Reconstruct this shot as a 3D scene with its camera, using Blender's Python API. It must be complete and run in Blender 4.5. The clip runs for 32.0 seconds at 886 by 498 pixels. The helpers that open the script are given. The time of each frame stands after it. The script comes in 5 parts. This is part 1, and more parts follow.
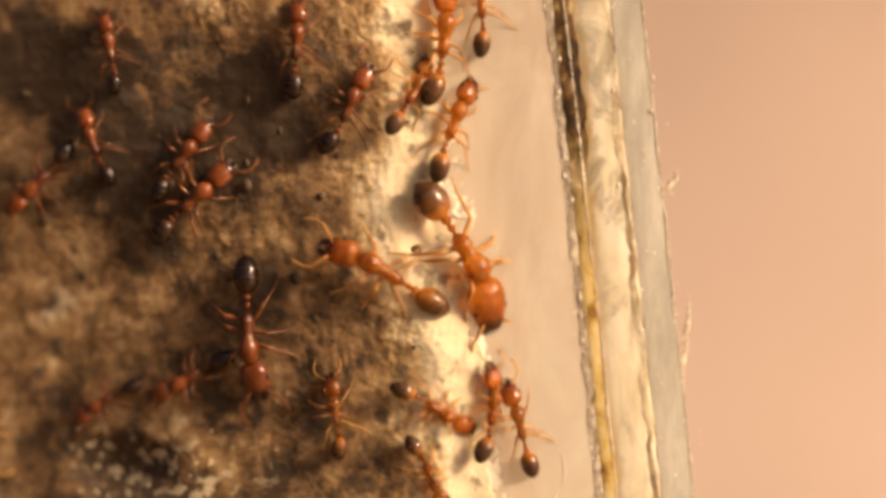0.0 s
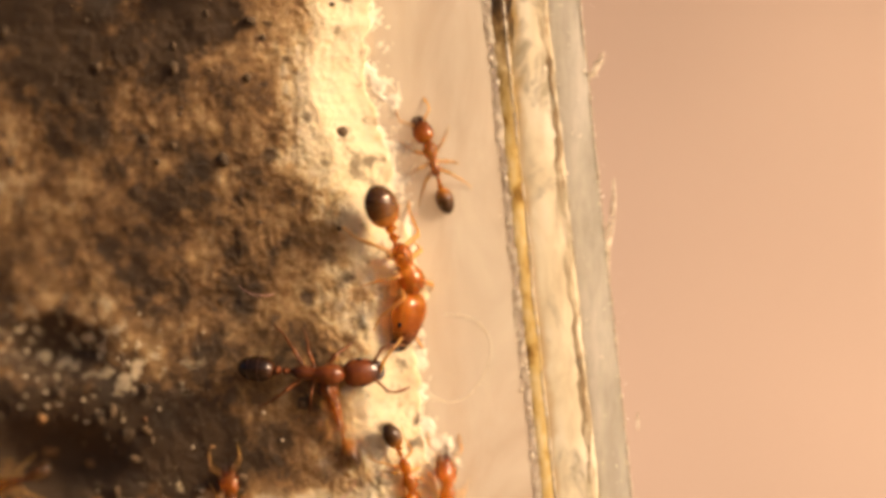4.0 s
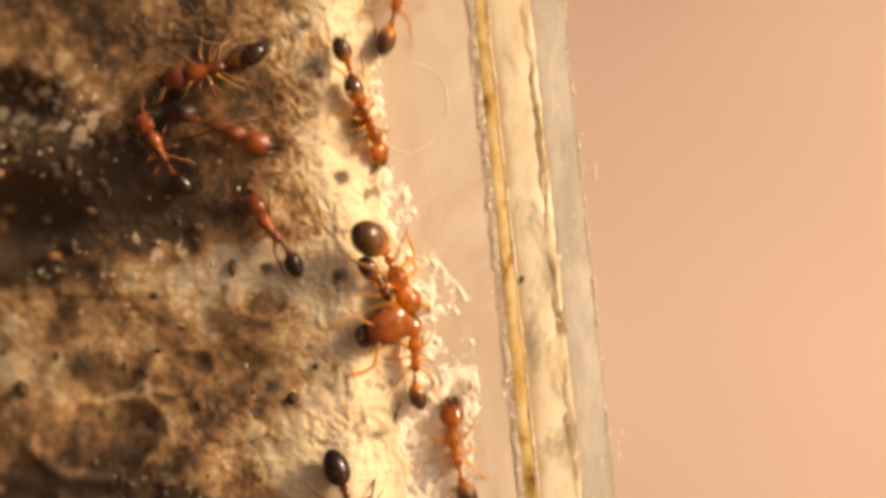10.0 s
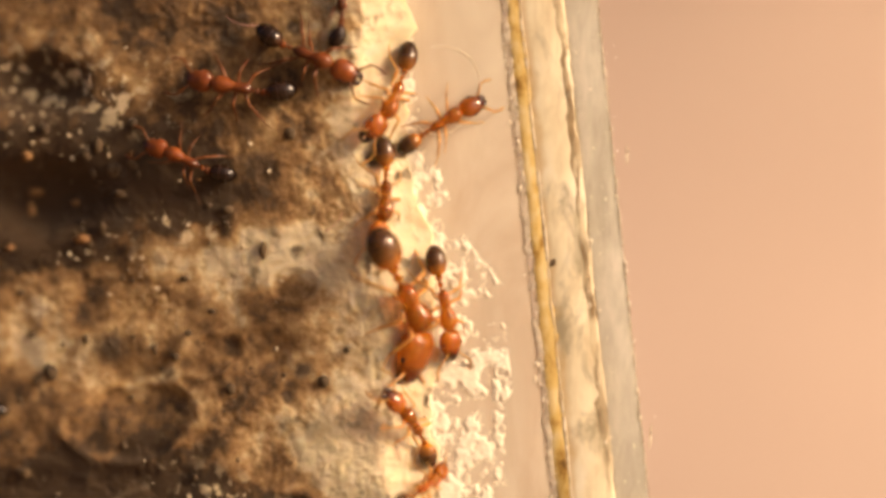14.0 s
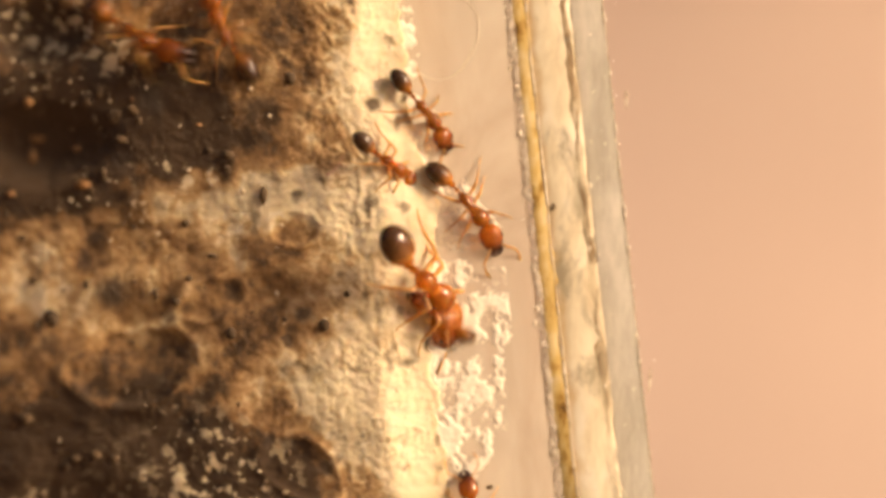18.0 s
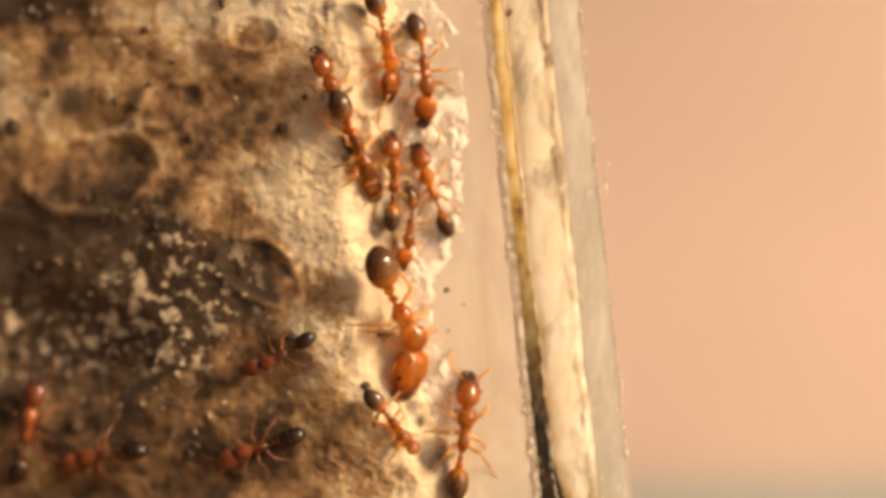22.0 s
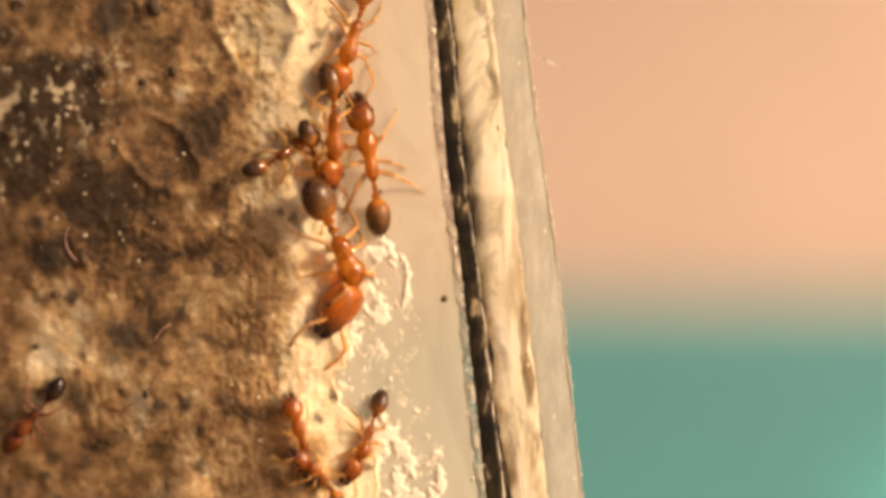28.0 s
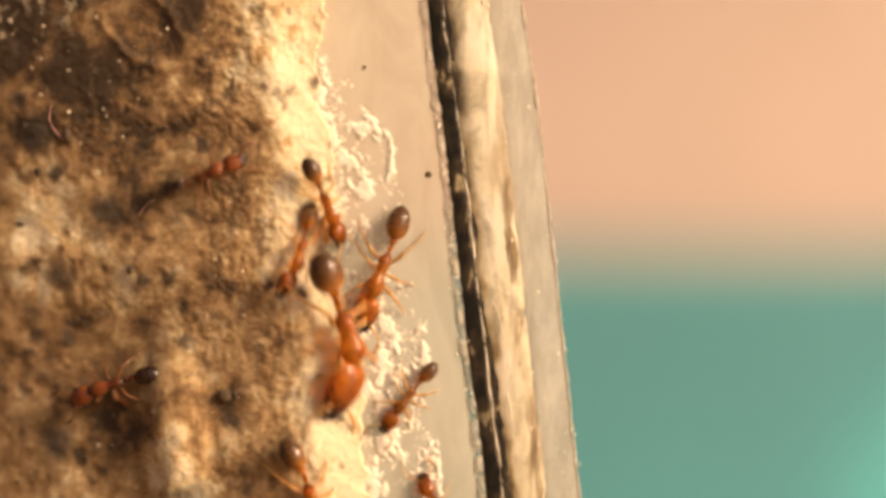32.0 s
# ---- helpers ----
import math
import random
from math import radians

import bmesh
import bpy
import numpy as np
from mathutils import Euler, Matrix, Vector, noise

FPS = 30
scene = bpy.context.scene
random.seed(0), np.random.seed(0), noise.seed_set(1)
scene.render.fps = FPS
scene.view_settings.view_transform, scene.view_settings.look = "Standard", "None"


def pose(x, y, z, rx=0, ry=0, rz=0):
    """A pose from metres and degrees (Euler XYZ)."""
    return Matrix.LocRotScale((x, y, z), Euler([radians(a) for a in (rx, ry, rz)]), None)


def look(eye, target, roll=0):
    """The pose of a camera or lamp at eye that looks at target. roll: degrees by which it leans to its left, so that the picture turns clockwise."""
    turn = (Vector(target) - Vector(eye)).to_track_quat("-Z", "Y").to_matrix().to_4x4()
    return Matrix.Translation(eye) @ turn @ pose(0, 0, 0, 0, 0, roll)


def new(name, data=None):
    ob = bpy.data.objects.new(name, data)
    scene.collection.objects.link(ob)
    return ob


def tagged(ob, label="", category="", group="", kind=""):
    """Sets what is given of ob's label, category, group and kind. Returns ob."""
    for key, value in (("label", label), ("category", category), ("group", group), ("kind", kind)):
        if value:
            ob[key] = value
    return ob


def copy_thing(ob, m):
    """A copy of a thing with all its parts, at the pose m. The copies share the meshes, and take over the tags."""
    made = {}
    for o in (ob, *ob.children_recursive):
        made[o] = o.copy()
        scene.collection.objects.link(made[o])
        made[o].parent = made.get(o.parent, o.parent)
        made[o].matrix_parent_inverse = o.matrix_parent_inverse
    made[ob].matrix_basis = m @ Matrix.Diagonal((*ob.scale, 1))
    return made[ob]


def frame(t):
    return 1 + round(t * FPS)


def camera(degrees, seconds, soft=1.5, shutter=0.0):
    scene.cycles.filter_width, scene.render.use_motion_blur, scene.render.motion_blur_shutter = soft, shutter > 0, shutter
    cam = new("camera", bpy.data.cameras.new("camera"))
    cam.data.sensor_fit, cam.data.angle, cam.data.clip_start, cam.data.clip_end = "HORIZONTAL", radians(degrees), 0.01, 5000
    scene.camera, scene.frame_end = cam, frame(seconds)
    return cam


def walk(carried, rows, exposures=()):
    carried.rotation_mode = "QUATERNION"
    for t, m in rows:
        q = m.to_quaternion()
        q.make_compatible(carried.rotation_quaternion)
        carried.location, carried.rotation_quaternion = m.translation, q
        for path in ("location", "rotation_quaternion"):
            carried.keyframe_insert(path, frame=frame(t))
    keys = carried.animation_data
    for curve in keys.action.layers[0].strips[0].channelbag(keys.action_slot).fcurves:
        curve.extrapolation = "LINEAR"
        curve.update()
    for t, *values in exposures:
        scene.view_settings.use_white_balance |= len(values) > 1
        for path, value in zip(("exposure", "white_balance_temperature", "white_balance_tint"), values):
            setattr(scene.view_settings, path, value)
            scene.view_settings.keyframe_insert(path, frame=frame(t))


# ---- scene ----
# Everything below is laid out in millimetres and turned into metres by MM.
MM = 0.001
PATH = [  # seconds, eye in millimetres (x, y, z), roll in degrees
    (0.0, -0.000, -79.81, 0.000, 0.00), (0.5, 0.072, -80.04, -0.048, 0.00), (1.0, 0.744, -79.29, -1.181, 0.10),
    (1.5, 1.694, -79.65, -2.936, -0.01), (2.0, 1.982, -80.08, -3.319, -0.11), (2.5, 2.434, -79.88, -3.663, -0.04),
    (4.5, 2.542, -80.11, -4.247, 0.02), (5.0, 2.961, -79.67, -5.156, 0.09), (5.5, 3.806, -79.69, -6.263, 0.08),
    (6.0, 4.757, -79.86, -8.803, -0.06), (6.5, 4.242, -80.13, -11.759, 0.24), (6.9, 4.189, -79.81, -11.981, 0.00),
    (7.0, 3.801, -79.87, -12.485, 0.04), (7.1, 3.962, -79.81, -14.189, 0.00), (7.2, 4.226, -79.81, -14.679, 0.00),
    (7.5, 5.135, -80.70, -14.238, 0.15), (8.0, 4.897, -80.30, -14.503, 0.19), (8.5, 4.349, -79.84, -13.882, 0.24),
    (9.0, 4.492, -79.67, -13.978, 0.18), (9.5, 3.507, -79.86, -12.272, 0.08), (10.0, 3.962, -79.91, -12.427, -0.02),
    (10.5, 3.715, -79.55, -12.932, 0.06), (11.0, 3.007, -79.94, -11.850, -0.07), (11.5, 3.516, -79.53, -13.327, 0.02),
    (12.0, 3.356, -79.53, -12.997, -0.16), (12.5, 3.433, -79.50, -13.629, -0.06), (13.0, 3.156, -79.47, -12.932, -0.11),
    (13.5, 2.530, -79.68, -12.795, -0.07), (14.0, 2.910, -79.54, -12.996, -0.10), (14.5, 2.750, -79.63, -13.780, -0.13),
    (15.0, 3.224, -79.59, -14.752, -0.17), (15.5, 3.444, -79.65, -15.623, -0.01), (17.5, 3.481, -79.90, -15.823, -0.05),
    (18.0, 2.912, -79.81, -14.866, -0.04), (18.5, 2.777, -79.53, -15.271, 0.02), (19.0, 2.628, -79.66, -14.653, 0.02),
    (19.5, 3.072, -79.76, -15.505, -0.00), (20.0, 2.571, -79.86, -15.634, -0.24), (20.5, 2.837, -80.04, -15.816, -0.18),
    (20.7, 2.943, -79.81, -16.094, 0.00), (20.8, 3.321, -79.81, -16.943, 0.00), (20.9, 3.830, -79.81, -18.491, 0.00),
    (21.0, 4.359, -79.81, -20.532, 0.07), (21.1, 4.038, -79.81, -22.038, 0.00), (21.2, 3.849, -79.81, -22.189, 0.00),
    (21.5, 3.655, -79.98, -21.934, -0.04), (22.0, 4.361, -80.50, -21.500, 0.04), (22.5, 4.614, -80.16, -22.821, 0.00),
    (23.0, 4.586, -79.62, -23.893, -0.08), (23.5, 5.842, -79.36, -27.382, -0.06), (24.0, 6.185, -79.62, -28.017, 0.01),
    (24.5, 6.473, -79.60, -29.598, -0.03), (26.5, 6.813, -79.83, -34.078, 0.02), (27.0, 7.318, -79.72, -37.377, -0.04),
    (27.5, 7.929, -79.96, -38.662, -0.10), (28.0, 8.204, -79.69, -39.927, 0.01), (28.5, 8.160, -79.88, -40.624, -0.01),
    (29.0, 8.520, -80.00, -41.096, 0.01), (29.5, 8.719, -80.01, -43.325, 0.07), (30.0, 9.072, -80.01, -44.881, 0.01),
    (30.5, 9.447, -79.63, -47.090, -0.01), (31.0, 9.401, -79.57, -45.754, 0.02), (31.5, 9.211, -79.77, -44.569, 0.01),
    (32.0, 8.742, -79.65, -44.116, 0.03),
]
cam = camera(21.0, 32.0, 3.7, 1.0)
cam.data.dof.use_dof = True
cam.data.dof.focus_distance = 79.9 * MM
cam.data.dof.aperture_fstop = 14.0
EXPOSURE = [(0.0, 0.04, 7700, 20), (32.0, 0.04, 7700, 20)]
walk(cam, [(t, pose(x * MM, y * MM, z * MM, 90, 0, 0) @ pose(0, 0, 0, 0, 0, -roll)) for t, x, y, z, roll in PATH], EXPOSURE)

# ---- light ----
SUN_TO = Vector((0.78, -0.42, 0.44)).normalized()
world = bpy.data.worlds.new("daylight")
scene.world = world
world.use_nodes = True
wn = world.node_tree.nodes
sky = wn.new("ShaderNodeTexSky")
sky.sky_type = "NISHITA"
sky.sun_disc = False
sky.sun_elevation = math.asin(SUN_TO.z)
sky.sun_rotation = math.atan2(SUN_TO.x, SUN_TO.y)
sky.air_density = 0.35
sky.dust_density = 6.0
sky.ozone_density = 0.0
wn["Background"].inputs["Strength"].default_value = 0.11
world.node_tree.links.new(sky.outputs[0], wn["Background"].inputs["Color"])
sun = new("sun", bpy.data.lights.new("sun", "SUN"))
sun.data.energy = 4.65
sun.data.angle = radians(15)
sun.data.color = (1.0, 0.80, 0.55)
sun.matrix_world = look(SUN_TO, (0, 0, 0))


# ---- materials ----
def material(name, color=(0.5, 0.5, 0.5), rough=0.6, **more):
    m = bpy.data.materials.new(name)
    m.use_nodes = True
    b = m.node_tree.nodes["Principled BSDF"]
    b.inputs["Base Color"].default_value = (*color, 1)
    b.inputs["Roughness"].default_value = rough
    for key, value in more.items():
        b.inputs[key.replace("_", " ")].default_value = value
    return m


def node(m, kind, **values):
    n = m.node_tree.nodes.new(kind)
    for key, value in values.items():
        n.inputs[key.replace("_", " ")].default_value = value
    return n


def wire(m, a, out, b, into):
    m.node_tree.links.new(a.outputs[out], b.inputs[into])


def shader(m):
    return m.node_tree.nodes["Principled BSDF"]


def noise_of(m, scale, detail=6.0, rough=0.6, space="Object"):
    tc = m.node_tree.nodes.new("ShaderNodeTexCoord")
    n = node(m, "ShaderNodeTexNoise", Scale=scale, Detail=detail, Roughness=rough)
    wire(m, tc, space, n, "Vector")
    return n


def ramp(m, source, out, stops):
    r = m.node_tree.nodes.new("ShaderNodeValToRGB")
    e = r.color_ramp.elements
    while len(e) < len(stops):
        e.new(0.5)
    for el, (p, c) in zip(e, stops):
        el.position, el.color = p, (*c, 1)
    wire(m, source, out, r, "Fac")
    return r


def bump_by(m, source, out, strength, distance):
    b = node(m, "ShaderNodeBump", Strength=strength, Distance=distance)
    wire(m, source, out, b, "Height")
    wire(m, b, "Normal", shader(m), "Normal")
    return b


def mixed(m, fac_node, fac_out, a_node, a_out, b_node, b_out, mode="MIX"):
    x = m.node_tree.nodes.new("ShaderNodeMix")
    x.data_type, x.blend_type = "RGBA", mode
    if fac_node is None:
        x.inputs[0].default_value = fac_out
    else:
        wire(m, fac_node, fac_out, x, 0)
    if isinstance(a_node, tuple):
        x.inputs[6].default_value = (*a_node, 1)
    else:
        wire(m, a_node, a_out, x, 6)
    if isinstance(b_node, tuple):
        x.inputs[7].default_value = (*b_node, 1)
    else:
        wire(m, b_node, b_out, x, 7)
    return x


def rock_material():
    m = material("soiled_plaster", rough=0.92)
    # holds the soil stains and also the light painted along the crest
    soil = m.node_tree.nodes.new("ShaderNodeAttribute")
    soil.attribute_name = "soil"
    fine = noise_of(m, 2600, 8, 0.7)
    mid = noise_of(m, 760, 9, 0.72)
    speck = noise_of(m, 1300, 3, 0.5)
    sum1 = node(m, "ShaderNodeMath")
    sum1.operation = "MULTIPLY_ADD"
    wire(m, mid, 0, sum1, 0)
    sum1.inputs[1].default_value = 1.3
    wire(m, soil, "Fac", sum1, 2)
    sum2 = node(m, "ShaderNodeMath")
    sum2.operation = "MULTIPLY_ADD"
    wire(m, fine, 0, sum2, 0)
    sum2.inputs[1].default_value = 0.34
    wire(m, sum1, 0, sum2, 2)
    span = node(m, "ShaderNodeMath")
    span.operation = "MULTIPLY"
    wire(m, sum2, 0, span, 0)
    span.inputs[1].default_value = 0.62
    tone = ramp(m, span, 0, [(0.42, (0.65, 0.56, 0.38)), (0.50, (0.58, 0.465, 0.285)), (0.56, (0.455, 0.31, 0.155)), (0.67, (0.27, 0.158, 0.068)),
                             (0.82, (0.060, 0.034, 0.015))])
    algae = ramp(m, noise_of(m, 210, 4, 0.6), 0, [(0.48, (0, 0, 0)), (0.66, (0.55, 0.55, 0.55))])
    green = mixed(m, algae, 0, tone, 0, (0.62, 0.66, 0.48), None, "MULTIPLY")
    pale_again = mixed(m, None, 0.35, tone, 0, green, 2)
    dots = ramp(m, speck, 0, [(0.60, (0, 0, 0)), (0.70, (0.7, 0.7, 0.7))])
    spotted = mixed(m, dots, 0, pale_again, 2, (0.085, 0.055, 0.03), None)
    tc = m.node_tree.nodes.new("ShaderNodeTexCoord")
    wob = node(m, "ShaderNodeVectorMath")
    wob.operation = "MULTIPLY_ADD"
    wire(m, mid, 1, wob, 0)
    wob.inputs[1].default_value = (0.0011, 0.0011, 0.0011)
    wire(m, tc, "Object", wob, 2)
    for scale, inner, outer, share, color in ((430.0, 0.16, 0.34, 0.52, (0.060, 0.042, 0.026)), (820.0, 0.14, 0.30, 0.60, (0.075, 0.05, 0.03))):
        cell = node(m, "ShaderNodeTexVoronoi", Scale=scale, Randomness=1.0)
        wire(m, wob, 0, cell, "Vector")
        near = ramp(m, cell, "Distance", [(inner, (0.9, 0.9, 0.9)), (outer, (0, 0, 0))])
        some = ramp(m, cell, "Color", [(share, (0, 0, 0)), (share + 0.06, (1, 1, 1))])
        spots = mixed(m, None, 1.0, near, 0, some, 0, "MULTIPLY")
        spotted = mixed(m, spots, 2, spotted, 2, color, None)
    strewn = m.node_tree.nodes.new("ShaderNodeAttribute")
    strewn.attribute_name = "strewn"
    fleck = ramp(m, noise_of(m, 2100, 4, 0.6), 0, [(0.54, (0, 0, 0)), (0.59, (1, 1, 1))])
    both = mixed(m, None, 1.0, fleck, 0, strewn, "Fac", "MULTIPLY")
    base = mixed(m, both, 2, spotted, 2, (0.66, 0.56, 0.37), None)
    wire(m, base, 2, shader(m), "Base Color")
    bump_by(m, fine, 0, 0.8, 0.0001)
    b = shader(m)
    b.inputs["Subsurface Weight"].default_value = 0.6
    b.inputs["Subsurface Radius"].default_value = (1.0, 0.75, 0.45)
    b.inputs["Subsurface Scale"].default_value = 0.00035
    return m


def stone_like(name, a, b, scale, rough=0.9, bump=0.5, dist=0.0001):
    m = material(name, rough=rough)
    n = noise_of(m, scale, 6, 0.65)
    r = ramp(m, n, 0, [(0.3, a), (0.7, b)])
    wire(m, r, 0, shader(m), "Base Color")
    bump_by(m, n, 0, bump, dist)
    return m


def shell(name, stops, rough=0.28, axis=0, sub=0.3, clear=0.0):
    m = material(name, rough=rough, IOR=1.22, Coat_Weight=0.55, Coat_Roughness=0.03, Transmission_Weight=clear)
    tc = m.node_tree.nodes.new("ShaderNodeTexCoord")
    sep = m.node_tree.nodes.new("ShaderNodeSeparateXYZ")
    wire(m, tc, "Generated", sep, 0)
    r = ramp(m, sep, axis, stops)
    info = m.node_tree.nodes.new("ShaderNodeObjectInfo")
    hsv = node(m, "ShaderNodeHueSaturation")
    span = node(m, "ShaderNodeMapRange")
    wire(m, info, "Random", span, "Value")
    span.inputs["To Min"].default_value, span.inputs["To Max"].default_value = 0.75, 1.3
    wire(m, span, 0, hsv, "Value")
    blotch = ramp(m, noise_of(m, 2600, 4, 0.6), 0, [(0.36, (0.75, 0.70, 0.62)), (0.60, (1.1, 1.1, 1.1))])
    wire(m, mixed(m, None, 1.0, r, 0, blotch, 0, "MULTIPLY"), 2, hsv, "Color")
    wire(m, hsv, 0, shader(m), "Base Color")
    n = noise_of(m, 9000, 3, 0.5)
    bump_by(m, n, 0, 0.12, 0.00002)
    b = shader(m)
    b.inputs["Subsurface Weight"].default_value = sub
    b.inputs["Subsurface Radius"].default_value = (1.0, 0.35, 0.08)
    b.inputs["Subsurface Scale"].default_value = 0.0004
    return m


ROCK = rock_material()
CRUMB = stone_like("white_crust", (0.74, 0.68, 0.53), (0.84, 0.79, 0.66), 1500, 0.9, 0.15, 0.00002)
GRIT = stone_like("plaster_crumbs", (0.46, 0.36, 0.22), (0.74, 0.64, 0.46), 1500, 0.9, 0.3, 0.00004)
SOILBIT = stone_like("dark_soil_grains", (0.03, 0.02, 0.012), (0.12, 0.075, 0.035), 1200)
AMBER = (0.60, 0.225, 0.032)
RUST = (0.42, 0.13, 0.018)
BODY = shell("amber_shell", [(0.0, RUST), (0.5, AMBER), (1.0, RUST)], rough=0.14, clear=0.7)
HEAD = shell("amber_head_shell", [(0.0, (0.54, 0.18, 0.024)), (0.55, (0.44, 0.125, 0.017)), (0.84, (0.15, 0.040, 0.010)), (1.0, (0.05, 0.016, 0.008))], rough=0.14, clear=0.62)
GASTER = shell("dark_gaster_shell", [(0.0, (0.035, 0.019, 0.011)), (0.55, (0.10, 0.048, 0.019)), (0.82, (0.30, 0.12, 0.03)), (1.0, AMBER)], 0.2, 0, 0.1, 0.2)
BLACKGASTER = shell("black_gaster_shell", [(0.0, (0.010, 0.006, 0.005)), (0.8, (0.022, 0.011, 0.006)), (1.0, (0.07, 0.025, 0.010))], 0.2, 0, 0.0)
PALEGASTER = shell("brown_gaster_shell", [(0.0, (0.065, 0.032, 0.013)), (0.50, (0.18, 0.080, 0.026)), (0.80, (0.38, 0.15, 0.034)), (1.0, AMBER)], 0.12, 0, 0.15, 0.5)
LEG = shell("amber_leg", [(0.0, (0.56, 0.25, 0.05)), (1.0, (0.68, 0.38, 0.12))], 0.3, clear=0.5)
# darker shell copies for ants on the shaded wall: shade put into the colour
DEEP = (0.17, 0.046, 0.012)
DARKBODY = shell("shaded_rust_shell", [(0.0, (0.06, 0.018, 0.008)), (0.5, DEEP), (1.0, DEEP)], 0.3, 0, 0.15)
DARKHEAD = shell("shaded_rust_head", [(0.0, (0.17, 0.042, 0.010)), (0.7, DEEP), (1.0, (0.02, 0.008, 0.005))], 0.3, 0, 0.15)
DARKLEG = shell("shaded_leg", [(0.0, (0.13, 0.045, 0.014)), (1.0, (0.17, 0.06, 0.02))], 0.4, 0, 0.1)
BROWNBAND = material("brown_gaster_rim", (0.07, 0.034, 0.014), 0.25)
JAW = material("dark_jaw", (0.035, 0.012, 0.006), 0.3)
EYE = material("black_eye", (0.008, 0.006, 0.005), 0.15)


# ---- shapes ----
LATTICES = {}


def lattice(seed, size=256):
    if seed not in LATTICES:
        LATTICES[seed] = np.random.RandomState(seed).rand(size, size)
    return LATTICES[seed]


def value_noise(u, v, seed):
    g = lattice(seed)
    iu, iv = np.floor(u).astype(int), np.floor(v).astype(int)
    fu, fv = u - iu, v - iv
    fu, fv = fu * fu * (3 - 2 * fu), fv * fv * (3 - 2 * fv)
    a, b = g[iu % 256, iv % 256], g[(iu + 1) % 256, iv % 256]
    c, d = g[iu % 256, (iv + 1) % 256], g[(iu + 1) % 256, (iv + 1) % 256]
    return (a + (b - a) * fu) * (1 - fv) + (c + (d - c) * fu) * fv - 0.5


def fbm(u, v, seed, octaves=5, gain=0.52):
    total, amp = 0.0, 1.0
    for i in range(octaves):
        total = total + amp * value_noise(u + 17.3 * i, v - 9.1 * i, seed + i)
        u, v, amp = u * 2.03, v * 2.03, amp * gain
    return total


def finish(name, verts, faces, mat, smooth=True):
    me = bpy.data.meshes.new(name)
    me.from_pydata(verts, [], faces)
    me.validate()
    me.update()
    if smooth:
        me.polygons.foreach_set("use_smooth", [True] * len(me.polygons))
    me.materials.append(mat)
    return me


def part(name, mesh, parent=None, label="", m=None):
    ob = new(name, mesh)
    if m is not None:
        ob.matrix_basis = m
    if parent is not None:
        ob.parent = parent
    if label:
        ob["label"] = label
    return ob


def sweep(points, radii, seg=7):
    """Verts and faces of a closed round tube along points."""
    pts = [Vector(p) for p in points]
    verts, faces = [], []
    for i, p in enumerate(pts):
        d = (pts[min(i + 1, len(pts) - 1)] - pts[max(i - 1, 0)]).normalized()
        side = d.orthogonal().normalized()
        if abs(d.z) < 0.95:
            side = d.cross(Vector((0, 0, 1))).normalized()
        up = side.cross(d)
        for k in range(seg):
            a = 2 * math.pi * k / seg
            verts.append(p + (side * math.cos(a) + up * math.sin(a)) * radii[i])
    for i in range(len(pts) - 1):
        for k in range(seg):
            n = (k + 1) % seg
            faces.append((i * seg + k, i * seg + n, (i + 1) * seg + n, (i + 1) * seg + k))
    faces.append(tuple(range(seg))[::-1])
    faces.append(tuple((len(pts) - 1) * seg + k for k in range(seg)))
    return verts, faces


def spindle(stations, seg=18):
    """A body turned round the x axis: stations of (x, half width, half height, lift)."""
    verts, faces = [], []
    for x, w, h, lift in stations:
        for k in range(seg):
            a = 2 * math.pi * k / seg
            verts.append((x, w * math.cos(a), lift + h * math.sin(a)))
    n = len(stations)
    for i in range(n - 1):
        for k in range(seg):
            j = (k + 1) % seg
            faces.append((i * seg + k, i * seg + j, (i + 1) * seg + j, (i + 1) * seg + k))
    faces.append(tuple(range(seg))[::-1])
    faces.append(tuple((n - 1) * seg + k for k in range(seg)))
    return verts, faces


def egg(x0, x1, w, h, lift=0.0, bias=1.0, power=2.2, rows=14):
    """Stations of an egg from x0 to x1; bias above 1 puts the bulk nearer to x1."""
    out = []
    for i in range(rows + 1):
        a = i / rows
        a = 0.5 - 0.5 * math.cos(math.pi * min(max(a, 0.012), 0.988))
        s = abs(2 * a ** bias - 1)
        r = max(1 - s ** power, 0) ** (1 / power)
        out.append((x0 + (x1 - x0) * a, max(w * r, 1e-6), max(h * r, 1e-6), lift))
    return out


# ---- the plan of the nest ----
BULGES = [(1.7, -0.5, 1.2), (-5.0, 0.8, 2.5), (-13.5, 0.7, 3.0), (-29.5, 1.3, 2.2), (-33.0, 0.7, 2.0), (-44.5, -0.9, 1.2)]
PANE_Y = 0.85


def crest_line(z):
    r = -1.3 - 0.112 * z + 0.30 * fbm(z * 0.9, 0 * z + 4.4, 400, 3, 0.55)
    for at, by, width in BULGES:
        r = r + by * np.exp(-((z - at) / width) ** 2)
    return r


CREST_Z = np.linspace(-90.0, 40.0, 2601)
CREST_X = crest_line(CREST_Z)


def ridge(z):
    """x of the crest at which the plaster turns from its shaded front to its lit flank."""
    return np.interp(z, CREST_Z, CREST_X)


def front(x, z):
    """y of the plaster, or of the pane beside it, at x and z: the smooth form."""
    d = x - ridge(z)
    left = 0.08 * (np.sqrt(d * d + 0.09) - 0.3) + 0.030 * d * d / (1 + 0.13 * np.abs(d))
    flank = 0.85 * (1 - np.exp(-np.maximum(d, 0) ** 1.5 / 1.6))
    return np.where(d < 0, left, np.minimum(flank, PANE_Y))


